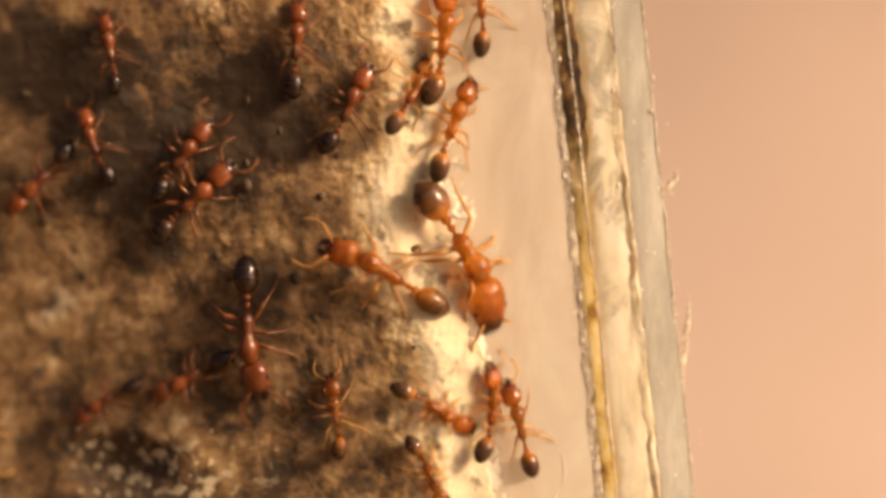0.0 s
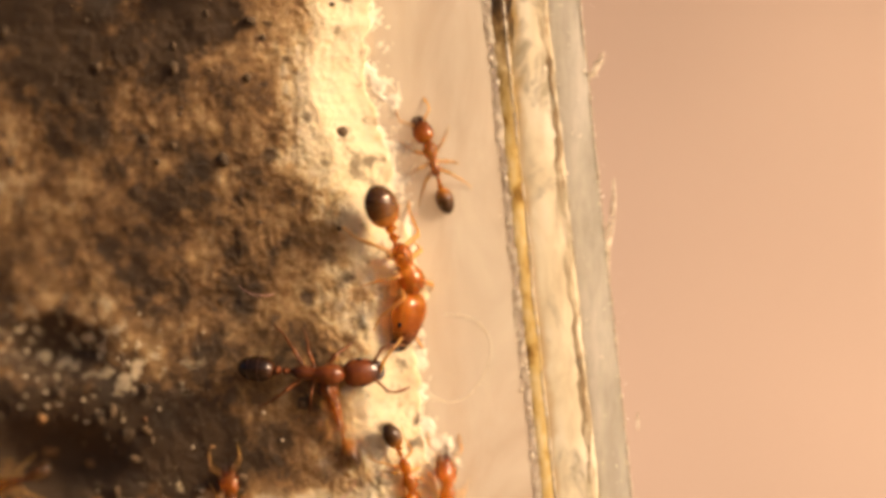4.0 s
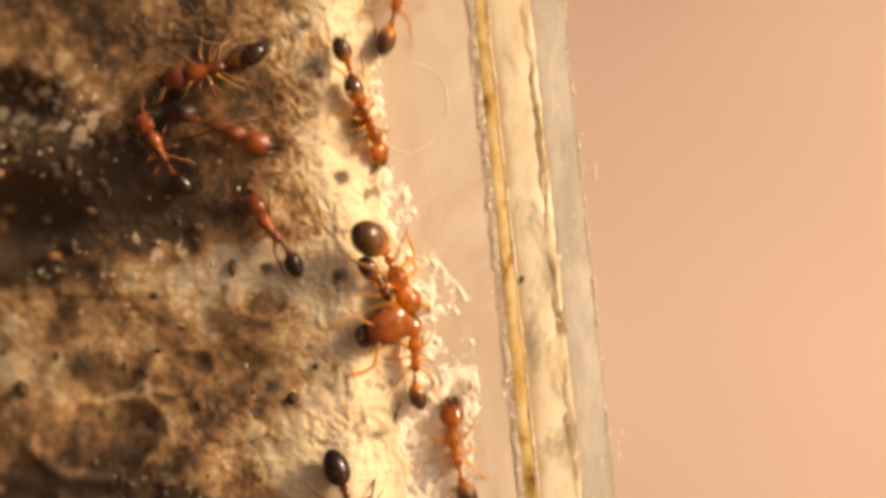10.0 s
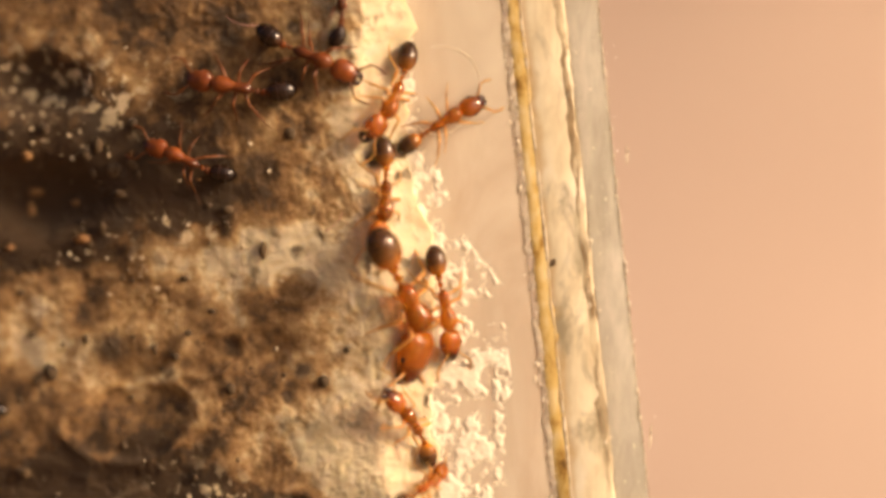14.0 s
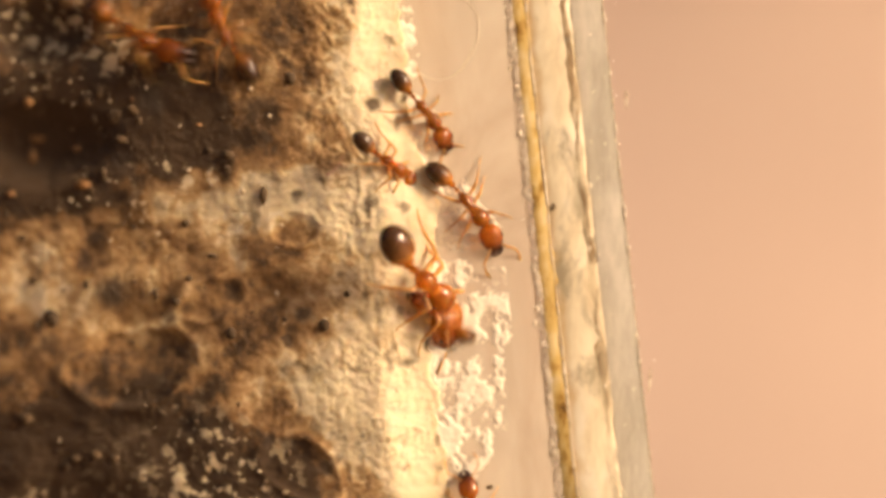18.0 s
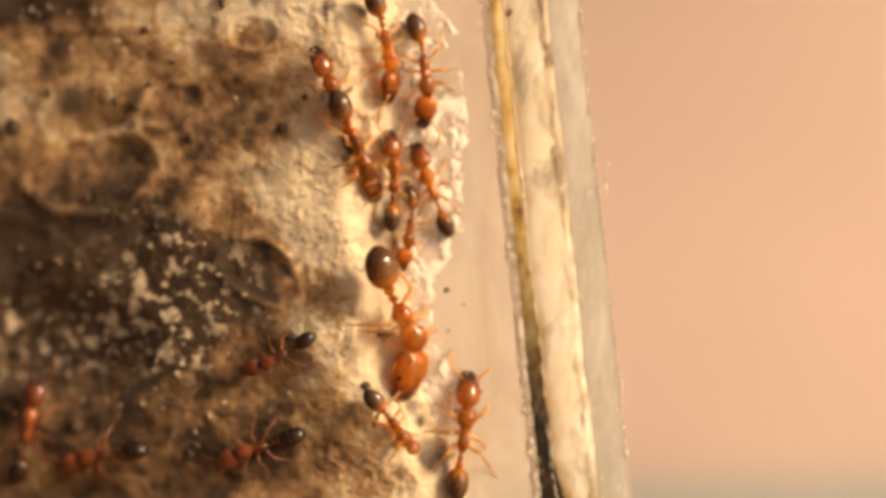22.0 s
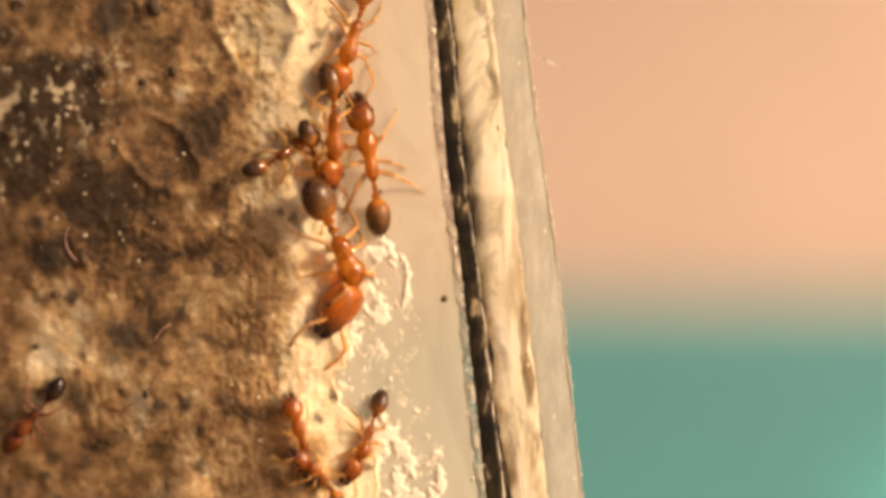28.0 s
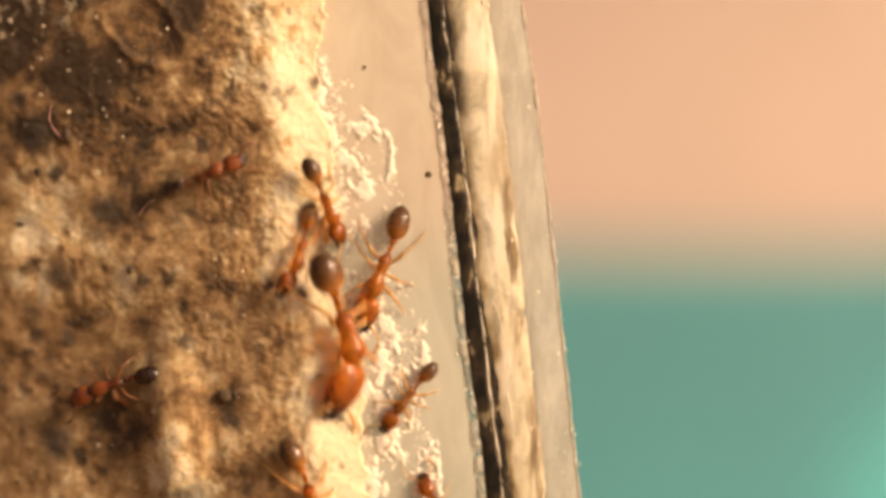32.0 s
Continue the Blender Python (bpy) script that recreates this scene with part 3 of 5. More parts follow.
def glass_border():
    root = tagged(new("glass_frame"), "leaning glass border with a dark seam and cream sealant", "glass edge", kind="structure")
    wide = lambda z: 0.195 + 0.055 / (1 + math.exp(-(z - 0.5) * 1.2)) + 0.06 * float(fbm(np.float64(z * 0.5), np.float64(6.2), 175, 3)) + min(max((-26.0 - z) / 5.0, 0.0), 1.0) * (0.070 + 0.06 * float(fbm(np.float64(z * 0.42), np.float64(2.2), 170, 3)))
    part("chipped_edge", leaning_bar("chipped_edge", across(0.002), across(0.092), 0.800, 1.10, CHALK, rough=0.10, seed=2, fine=4.0, bevel=0.05), root, "chalky chipped glass edge")
    part("seam", leaning_bar("seam", across(0.075), lambda z: across(wide(z) + 0.03)(z), 0.790, 2.40, SEAM, rough=0.06, seed=3, fine=3.2, bevel=0.04), root, "dark brown stained seam")
    part("seam_thread", leaning_bar("seam_thread", lambda z: across(0.19 - 0.0006 * z)(z), lambda z: across(0.222 - 0.0006 * z)(z), 0.770, 1.10, CHALK, z0=-24.0, rough=0.10, seed=8, fine=1.2), root, "pale thread of sealant in the seam")
    part("sealant", leaning_bar("sealant", lambda z: across(wide(z))(z), across(0.67), 0.795, 2.50, FILL, rough=0.14, seed=4, bevel=0.05, fine=1.6), root, "cream sealant bead with streaks")
    part("sealant_streak", leaning_bar("sealant_streak", across(0.565), across(0.640), 0.788, 2.40, STREAK, rough=0.16, seed=6, bevel=0.02, fine=1.8), root, "brown streak along the sealant")
    part("outer_chipped_line", leaning_bar("outer_chipped_line", across(0.985), across(1.0), 0.740, 1.00, CHALK, rough=0.05, seed=9, fine=8.0, bevel=0.02), root, "fine chipped arris of the glass")
    edge = part("clear_edge", leaning_bar("clear_edge", across(0.66), across(0.99), 0.785, 4.00, CLEAR, rough=0.03, seed=7, bevel=0.05), root, "clear polished glass edge")
    edge.visible_shadow = False
    return root


glass_border()


def pane():
    me = leaning_bar("window_pane", lambda z: float(ridge(z)) - 0.6, across(0.02), PANE_Y, PANE_Y + 1.0, PANE, rough=0.0)
    ob = tagged(new("window_pane", me), "clear glass pane of the nest with crusty residue", "glass pane", kind="structure")
    ob.visible_shadow = False
    return ob


pane()


def surroundings():
    card = material("pink_wall_paint", rough=0.9)
    n = noise_of(card, 14, 3, 0.5)
    wire(card, ramp(card, n, 0, [(0.30, (0.262, 0.197, 0.162)), (0.70, (0.345, 0.262, 0.216))]), 0, shader(card), "Base Color")
    f = noise_of(card, 700, 4, 0.6)
    bump_by(card, f, 0, 0.1, 0.0002)
    teal = material("teal_paint", rough=0.55)
    n = noise_of(teal, 22, 3, 0.5)
    paint = ramp(teal, n, 0, [(0.3, (0.048, 0.215, 0.235)), (0.75, (0.058, 0.31, 0.345))])
    # a round spot of lighter cyan that fades out into the teal
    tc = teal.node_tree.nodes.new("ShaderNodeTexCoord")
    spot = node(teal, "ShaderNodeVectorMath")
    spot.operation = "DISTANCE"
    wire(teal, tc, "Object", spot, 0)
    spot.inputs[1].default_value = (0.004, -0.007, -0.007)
    lighter_spot = ramp(teal, spot, "Value", [(0.006, (1, 1, 1)), (0.015, (0, 0, 0))])
    wire(teal, mixed(teal, lighter_spot, 0, paint, 0, (0.075, 0.50, 0.52), None), 2, shader(teal), "Base Color")
    wood = stone_like("table_wood", (0.20, 0.12, 0.06), (0.30, 0.19, 0.10), 60, 0.5, 0.2, 0.0005)

    def slab(name, sx, sy, sz, r, mat, m, label, category):
        bm = bmesh.new()
        bmesh.ops.create_cube(bm, size=1)
        bmesh.ops.scale(bm, vec=(sx * MM, sy * MM, sz * MM), verts=bm.verts)
        bmesh.ops.bevel(bm, geom=bm.edges[:], offset=r * MM, segments=4, affect="EDGES", profile=0.5)
        me = bpy.data.meshes.new(name)
        bm.to_mesh(me)
        bm.free()
        me.materials.append(mat)
        ob = new(name, me)
        ob.matrix_basis = m
        return tagged(ob, label, category, kind="structure")

    def curved_wall():
        """A wall that swings forward towards its foot, so that its lower part faces the light more."""
        zs = np.linspace(260, -78, 120)
        lean = np.clip((22 - zs) * 0.75, -6, 34)
        ys = np.zeros_like(zs)
        for i in range(1, len(zs)):
            ys[i] = ys[i - 1] - math.tan(radians(lean[i])) * (zs[i - 1] - zs[i])
        ys = ys - np.interp(-30, zs[::-1], ys[::-1])
        verts, faces = [], []
        for y, z in zip(ys, zs):
            for x, back in ((-260, 0), (320, 0), (320, 14), (-260, 14)):
                verts.append((x * MM, (y + back) * MM, z * MM))
        for i in range(len(zs) - 1):
            for k in range(4):
                j = (k + 1) % 4
                faces.append((4 * i + k, 4 * i + 4 + k, 4 * i + 4 + j, 4 * i + j))
        faces += [(0, 1, 2, 3), tuple(4 * len(zs) - 4 + k for k in (3, 2, 1, 0))]
        ob = new("wall_back", finish("wall_back", verts, faces, card))
        ob.matrix_basis = pose(0.0, 0.240, 0, 0, 0, 23)
        return tagged(ob, "plain pink painted wall behind the nest", "wall", kind="structure")

    curved_wall()
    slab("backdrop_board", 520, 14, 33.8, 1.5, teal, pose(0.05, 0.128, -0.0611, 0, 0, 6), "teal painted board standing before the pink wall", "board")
    slab("ground", 1100, 900, 20, 4, wood, pose(0, 0, -0.088), "brown wooden table top under the nest", "table top")


surroundings()


# ---- crust and crumbs ----
CRUST = [(1.0, 1.3, 3.5), (-10.0, 0.9, 3.0), (-16.4, 3.1, 3.4), (-21.0, 1.6, 2.2), (-25.6, 1.5, 1.8), (-41.0, 1.9, 3.0), (-46.5, 2.9, 3.5), (-53.0, 2.6, 4.0)]


def crust_reach(z):
    """How far the dried crust spreads over the pane beyond the crest."""
    r = 1.55 + 0 * z
    for at, by, width in CRUST:
        r = r + by * np.exp(-((z - at) / width) ** 2)
    return r


def crust():
    """Dried plaster that clings to the pane in lacy patches."""
    step = 0.055
    zs = np.arange(9.5, -57.0, -step)
    ds = np.arange(0.9, 5.2, step)
    d, z = np.meshgrid(ds, zs)
    x = ridge(z) + d
    far = (d - 1.2) / (crust_reach(z) - 1.2 + 1e-6)
    lace = fbm(x * 2.3, z * 1.8, 200, 5, 0.72)
    keep = (lace + 0.30 * fbm(x * 0.5, z * 0.4, 210, 2) > -0.11 + 0.42 * (far - 0.45) + 0.09 / (1 + np.exp(z + 37.0))) & (far < 1.08)
    keep &= x < 0.97 * (4.30 - 0.1046 * z) - 0.75
    high = np.clip((lace - (-0.06 + 0.36 * (far - 0.45))) * 0.22, 0.012, 0.045) * (1 + 0.5 * fbm(x * 7, z * 7, 220, 2))
    rows, cols = keep.shape
    verts, index, faces = [], {}, []

    def vertex(i, j):
        if (i, j) not in index:
            index[(i, j)] = len(verts)
            around = keep[max(i - 1, 0):i + 1, max(j - 1, 0):j + 1]
            h = high[min(i, rows - 1), min(j, cols - 1)] if around.all() else 0.004
            jx, jz = (noise_x[i, j], noise_z[i, j])
            verts.append(((ridge(zs[i]) + ds[j] + jx) * MM, (PANE_Y - 0.004 - h) * MM, (zs[i] + jz) * MM))
        return index[(i, j)]

    rng = np.random.RandomState(7)
    noise_x, noise_z = rng.uniform(-0.018, 0.018, keep.shape), rng.uniform(-0.018, 0.018, keep.shape)
    for i, j in np.argwhere(keep[:-1, :-1]):
        faces.append((vertex(i, j), vertex(i + 1, j), vertex(i + 1, j + 1), vertex(i, j + 1)))
    me = finish("dried_crust", verts, faces, CRUMB)
    tagged(new("dried_crust", me), "lacy patches of dried cream plaster on the pane", "plaster residue", kind="stuff")


crust()


def lump(rng, r, flat=0.6):
    """Verts and faces of one small uneven grain."""
    base = [(0, 0, 1)] + [(math.cos(a * 1.2566), math.sin(a * 1.2566), 0.45) for a in range(5)] + \
           [(math.cos((a + 0.5) * 1.2566), math.sin((a + 0.5) * 1.2566), -0.45) for a in range(5)] + [(0, 0, -1)]
    s = [r * rng.uniform(0.6, 1.3) for _ in range(3)]
    verts = [(p[0] * s[0] * rng.uniform(0.7, 1.2), p[2] * s[1] * flat, p[1] * s[2] * rng.uniform(0.7, 1.2)) for p in base]
    faces = []
    for a in range(5):
        b = (a + 1) % 5
        faces += [(0, 1 + a, 1 + b), (1 + a, 6 + a, 1 + b), (1 + b, 6 + a, 6 + b), (11, 6 + b, 6 + a)]
    return verts, faces


def scatter(name, label, category, mat, count, spots, sizes, seed):
    """One heap of grains strewn over the plaster, thickest round the spots (x, z, spread across, spread up)."""
    rng = random.Random(seed)
    xs, zs, rs = [], [], []
    while len(xs) < count:
        cx, cz, sx, sz = rng.choice(spots)
        x, z = rng.gauss(cx, sx), rng.gauss(cz, sz)
        if -18 < x < float(ridge(z)) + 1.2 and -57 < z < 10:
            xs.append(x), zs.append(z), rs.append(sizes[0] + (sizes[1] - sizes[0]) * rng.random() ** 2.5)
    ax, az = np.array(xs), np.array(zs)
    ys = front(ax, az) + relief(ax, az)
    verts, faces = [], []
    for x, y, z, r in zip(xs, ys, zs, rs):
        v, f = lump(rng, r)
        n = len(verts)
        verts += [((x + p[0]) * MM, (y - 0.10 * r + p[1]) * MM, (z + p[2]) * MM) for p in v]
        faces += [tuple(n + k for k in t) for t in f]
    tagged(new(name, finish(name, verts, faces, mat)), label, category, kind="stuff")


scatter("plaster_crumbs", "pale plaster crumbs strewn over the soiled wall", "crumbs", GRIT, 700,
        [(-8, -24.5, 3.0, 1.8), (-4.5, -25.5, 2.5, 1.5), (-10, -8.6, 2.0, 1.0), (-5.5, -13.2, 2.5, 0.8), (-9.5, -33.5, 2.0, 1.6), (-6, -36.5, 3.0, 2.0), (-3, -45, 4, 5), (0, -20, 2, 9)], (0.02, 0.085), 11)
scatter("soil_grains", "dark brown soil grains and droppings on the plaster", "soil grains", SOILBIT, 330,
        [(-8, 2, 4, 4), (-9, -10.8, 3.0, 1.2), (-8, -16, 4, 2.0), (-7, -24, 4, 2.5), (-6, -32, 4, 4), (-5, -47, 4, 5)], (0.04, 0.27), 12)
AMBERBIT = stone_like("amber_husk", (0.16, 0.07, 0.02), (0.32, 0.17, 0.06), 900, 0.6)
scatter("amber_husks", "small amber husks lying in the dark hollow", "husks", AMBERBIT, 8, [(-9.5, -10.6, 2.2, 0.9), (-10.5, -11.5, 1.5, 0.8)], (0.10, 0.30), 13)


def chips():
    """White splinters along the outer glass edge."""
    for x, z, tall, wide, turn in ((7.68, 2.2, 1.2, 0.15, 30), (8.12, -3.7, 4.3, 0.15, 5), (9.1, -9.8, 0.7, 0.06, 0), (9.9, -19.3, 0.9, 0.06, 4), (11.75, -33.6, 1.5, 0.05, -62)):
        pts = [(0, 0, (k / 7 - 0.5) * tall) for k in range(8)]
        rng = random.Random(int(tall * 100))
        pts = [((p[0] + rng.uniform(-0.3, 0.3) * wide) * MM, 0, p[2] * MM) for p in pts]
        rad = [wide * MM * (0.25, 0.6, 0.9, 0.7, 1.0, 0.8, 0.6, 0.2)[k] for k in range(8)]
        ob = new("glass_splinter", finish("glass_splinter", *sweep(pts, rad, 7), CHALK))
        ob.matrix_basis = pose(x * MM, 0.95 * MM, z * MM, 0, turn, 0)
        tagged(ob, "white chalky splinter on the outer glass edge", "splinter", "splinters on the glass edge")


chips()


def edge_grit():
    """Tiny bright chips that line the cut edges of the glass."""
    rng = random.Random(31)
    verts, faces = [], []
    for f, y, count, spread, small, large in ((0.03, 0.79, 170, 0.10, 0.012, 0.060), (0.995, 0.74, 120, 0.05, 0.010, 0.050), (0.83, 0.76, 150, 0.45, 0.010, 0.028), (0.63, 0.78, 70, 0.12, 0.015, 0.055)):
        for _ in range(count):
            z = rng.uniform(-56, 9)
            x = across(f)(z) + rng.gauss(0, spread)
            v, fc = lump(rng, small + (large - small) * rng.random() ** 3)
            n = len(verts)
            tall = rng.uniform(1.0, 2.6)
            verts += [((x + p[0]) * MM, (y + 0.5 * p[1]) * MM, (z + tall * p[2]) * MM) for p in v]
            faces += [tuple(n + k for k in t) for t in fc]
    tagged(new("glass_grit", finish("glass_grit", verts, faces, CRUMB)), "fine white chips along the cut glass edges", "glass chips", kind="stuff")


edge_grit()


def stain_ring(x, z, r):
    """The rim that a dried drop left on the pane."""
    pts = []
    for k in range(33):
        a = radians(-150 + 250 * k / 32)
        rr = r * (1 + 0.05 * math.sin(3 * a))
        pts.append((rr * math.cos(a) * MM, 0, 1.1 * rr * math.sin(a) * MM))
    rad = [0.010 * MM * (0.5 + abs(math.sin(k * 1.7))) for k in range(33)]
    ob = new("drop_stain", finish("drop_stain", *sweep(pts, rad, 5), CRUMB))
    ob.matrix_basis = pose(x * MM, (PANE_Y - 0.01) * MM, z * MM)
    tagged(ob, "thin pale rim of a dried drop on the pane", "stain")


stain_ring(2.75, -7.6, 1.35)


# ---- fibres and flakes ----

def fibre(x, y, z, length, turn, curl, mat, label, thick=0.018):
    pts = []
    for k in range(9):
        t = k / 8
        pts.append((length * t * MM, -0.08 * math.sin(3.1 * t) * MM, curl * length * math.sin(2.6 * t) * MM))
    rad = [thick * MM * (1 - 0.6 * k / 8) for k in range(9)]
    ob = new("fibre", finish("fibre", *sweep(pts, rad, 5), mat))
    ob.matrix_basis = pose(x * MM, y * MM, z * MM, 0, -turn, 0)
    tagged(ob, label, "fibre", "loose fibres")


PINK = material("pink_fibre", (0.62, 0.33, 0.27), 0.6)
on_wall = lambda x, z: float(front(np.float64(x), np.float64(z)) + relief(np.float64(x), np.float64(z))) - 0.04
for x, z, length, turn, curl in ((0.4, -28.5, 0.9, -42, 0.1), (-3.2, -5.5, 1.2, 160, 0.2), (-1.0, -12.4, 1.0, 60, -0.2), (-4.0, -40.5, 1.4, 100, 0.3), (-1.5, -43.0, 1.1, 20, 0.3)):
    fibre(x, on_wall(x, z), z, length, turn, curl, PINK, "short pink fibre lying on the plaster")
for x, z, length, turn, curl in ((9.6, -32.6, 1.0, 25, 0.2), (9.7, -32.7, 0.9, 60, -0.2), (9.5, -32.8, 0.7, -10, 0.2), (9.3, -31.0, 1.3, -75, 0.15), (8.6, -22.5, 1.0, -60, 0.1), (10.5, -46.0, 2.2, -80, 0.04), (10.9, -49.0, 2.4, -84, 0.03)):
    fibre(x, 0.74, z, length, turn, curl, CHALK, "pale hair caught on the sealant", 0.03)


def dark_flake(x, z, y, r, seed):
    rng = random.Random(seed)
    v, f = lump(rng, r, 0.35)
    ob = new("dark_flake", finish("dark_flake", [(p[0] * MM, p[1] * MM, p[2] * MM) for p in v], f, SOILBIT))
    ob.matrix_basis = pose(x * MM, y * MM, z * MM, 0, rng.uniform(0, 90), 0)
    tagged(ob, "dark speck of dirt on the glass", "dirt speck", "dirt specks on the glass")


dark_flake(6.62, -13.45, 0.78, 0.13, 1)
for k, (x, z) in enumerate(((4.55, -24.3), (4.8, -27.0), (4.5, -22.9), (4.75, -25.7), (5.2, -30.9), (8.25, -41.6), (5.05, -23.4), (6.1, -38.0))):
    dark_flake(x, z, PANE_Y - 0.02, 0.05 + 0.03 * (k % 3), 5 + k)


# ---- ants ----
SOLDIER, WORKER = "soldier", "worker"


def tube_mesh(name, points, radii, mat, seg=7):
    return finish(name, *sweep(points, radii, seg), mat)


def build_ant(kind, size, pale=False, deep=False):
    """An ant of that length in millimetres; its head looks along +x and its back up +z; its feet stand on z = 0."""
    s = size * MM
    big = kind == SOLDIER
    shell_of, head_of, leg_of = (DARKBODY, DARKHEAD, DARKLEG) if deep else (BODY, HEAD, LEG)
    root = new("soldier_ant" if big else "worker_ant")
    up = (0.100 if big else 0.088) * s
    drop = 0.98 if big else 0.84
    head_len, head_w = (0.312, 0.116) if big else (0.245, 0.098)
    neck = 0.205 if big else 0.255

    def body(name, stations, mat, m=None, seg=20, parent=root):
        verts, faces = spindle([(x * s, w * s, h * s, l * s) for x, w, h, l in stations], seg)
        return part(name, finish(name, verts, faces, mat), parent, "", m)

    # mesosoma with its two humps
    a, b = -0.085, neck + 0.030
    meso = []
    for i in range(15):
        t = i / 14
        wide = 0.056 + 0.030 * math.exp(-((t - 0.74) / 0.2) ** 2) - 0.016 * math.exp(-((t - 0.42) / 0.10) ** 2)
        tall = 0.058 + 0.022 * math.exp(-((t - 0.72) / 0.2) ** 2) - 0.014 * math.exp(-((t - 0.42) / 0.10) ** 2)
        end = min(1, (t + 0.02) * 6) ** 0.5 * min(1, (1.02 - t) * 6) ** 0.5
        meso.append((a + (b - a) * t, wide * end * (1.0 if big else 0.86), tall * end, 0.012 * math.sin(3 * t)))
    body("mesosoma", meso, shell_of, pose(0, 0, up))
    body("petiole", [(-0.150, 0.010, 0.012, 0), (-0.135, 0.020, 0.026, 0.004), (-0.122, 0.024, 0.040, 0.012), (-0.110, 0.018, 0.026, 0.006), (-0.095, 0.012, 0.012, 0), (-0.078, 0.010, 0.010, 0)], shell_of, pose(0, 0, up - 0.012 * s), 12)
    body("postpetiole", [(-0.205, 0.012, 0.014, 0), (-0.192, 0.028, 0.030, 0.004), (-0.176, 0.034, 0.040, 0.010), (-0.160, 0.024, 0.026, 0.004), (-0.146, 0.010, 0.010, 0)], shell_of, pose(0, 0, up - 0.012 * s), 12)
    gw, gl = (0.098, 0.255) if big else (0.088, 0.265)
    gaster = body("gaster", egg(-gl, 0.0, gw, 0.092, 0.0, 1.12, 2.1, 18), PALEGASTER if pale else BLACKGASTER if deep else GASTER, pose(-0.195 * s, 0, up - 0.005 * s), 24)
    for cut in (0.36, 0.62):
        ring = egg(-gl, 0.0, gw * 1.003, 0.0923, 0.0, 1.12, 2.1, 40)
        near = sorted(ring, key=lambda st: abs(st[0] + gl * (1 - cut)))[:3]
        near = sorted(near)
        near = [(near[0][0], near[0][1] * 0.985, near[0][2] * 0.985, 0), near[1], (near[2][0], near[2][1] * 0.985, near[2][2] * 0.985, 0)]
        band = body("gaster_plate", near, BROWNBAND if pale else JAW, None, 24, gaster)
    # head with its hind lobes
    hs = []
    for i in range(17):
        t = 0.5 - 0.5 * math.cos(math.pi * i / 16)
        peak, tip = (0.42, 0.46) if big else (0.48, 0.40)
        if t < peak:
            w = head_w * max(1 - (1 - t / peak) ** 2.5, 0.0) ** 0.5
        else:
            w = head_w * (1 - tip * ((t - peak) / (1 - peak)) ** 1.9)
        w = max(w if i < 16 else 0.5 * w, 0.012)
        hs.append((head_len * t, w, w * 0.74, 0))
    hs = [(x, w, h, l) for x, w, h, l in hs]
    head = body("head", hs, head_of, pose(neck * s, 0, up + 0.004 * s), 24)
    for v in head.data.vertices:  # the notch between the hind lobes
        back = max(0.0, 1 - v.co.x / (0.4 * head_len * s))
        v.co.x += 0.018 * s * back * math.exp(-(v.co.y / (0.045 * s)) ** 2)
    for side in (1, -1):
        ex, ey = (0.60 * head_len, head_w * 0.80) if big else (0.52 * head_len, head_w * 0.90)
        verts, faces = spindle([(x * s, w * s, h * s, 0) for x, w, h, l in egg(-0.020, 0.020, 0.012, 0.015, 0, 1, 2, 8)], 10)
        part("eye", finish("eye", verts, faces, EYE), head, "black eye", pose(ex * s, side * ey * s, 0.030 * s))
        jaw = [(0, side * 0.036, 0), (0.022, side * 0.042, -0.004), (0.048, side * 0.028, -0.006), (0.066, side * 0.004, -0.006)]
        part("mandible", tube_mesh("mandible", [Vector(p) * s for p in jaw], [r * s for r in (0.026, 0.028, 0.022, 0.006)], JAW, 8), head, "dark toothed mandible",
             pose((head_len - 0.018) * s, 0, -0.006 * s))
        feel = [(0, 0, 0), (0.055, side * 0.060, 0.015), (0.100, side * 0.115, 0.020), (0.150, side * 0.125, 0.005), (0.205, side * 0.120, -0.012), (0.255, side * 0.105, -0.028)]
        rad = [0.010, 0.009, 0.009, 0.009, 0.012, 0.007]
        part("antenna", tube_mesh("antenna", [Vector(p) * s for p in feel], [r * s for r in rad], leg_of), head, "thin elbowed antenna",
             pose(head_len * 0.78 * s, side * head_w * 0.34 * s, 0.035 * s))
    # six legs: coxa, femur, knee, tibia, tarsus
    for pair, (x, out, ahead) in enumerate(((0.150, 0.205, 0.140), (0.060, 0.225, -0.045), (-0.020, 0.215, -0.190))):
        for side in (1, -1):
            pts = [(0, 0, 0), (0.010 * (1 - pair), side * 0.030, -0.020), (ahead * 0.35, side * out * 0.46, 0.055), (ahead * 0.42, side * out * 0.52, 0.052),
                   (ahead * 0.85, side * out * 0.84, -0.045 * drop), (ahead * 0.92, side * out * 0.90, -0.062 * drop), (ahead * 1.25, side * out * 1.08, -0.085 * drop), (ahead * 1.42, side * out * 1.18, -0.087 * drop)]
            rad = [0.021, 0.016, 0.0155, 0.0105, 0.010, 0.0068, 0.0052, 0.0035]
            part("leg", tube_mesh("leg", [Vector(p) * s for p in pts], [r * s for r in rad], leg_of), root, "", pose(x * s, side * 0.028 * s, up - 0.012 * s))
    return root


def bend(ant, head_turn, gaster_turn, rise=0):
    """Turns an ant's head and gaster sideways, in degrees."""
    for o in ant.children:
        if o.name.startswith("head"):
            o.matrix_basis = o.matrix_basis @ pose(0, 0, 0, 0, rise, head_turn)
        elif o.name.startswith("gaster"):
            o.matrix_basis = o.matrix_basis @ pose(0, 0, 0, 0, -0.6 * rise, gaster_turn)


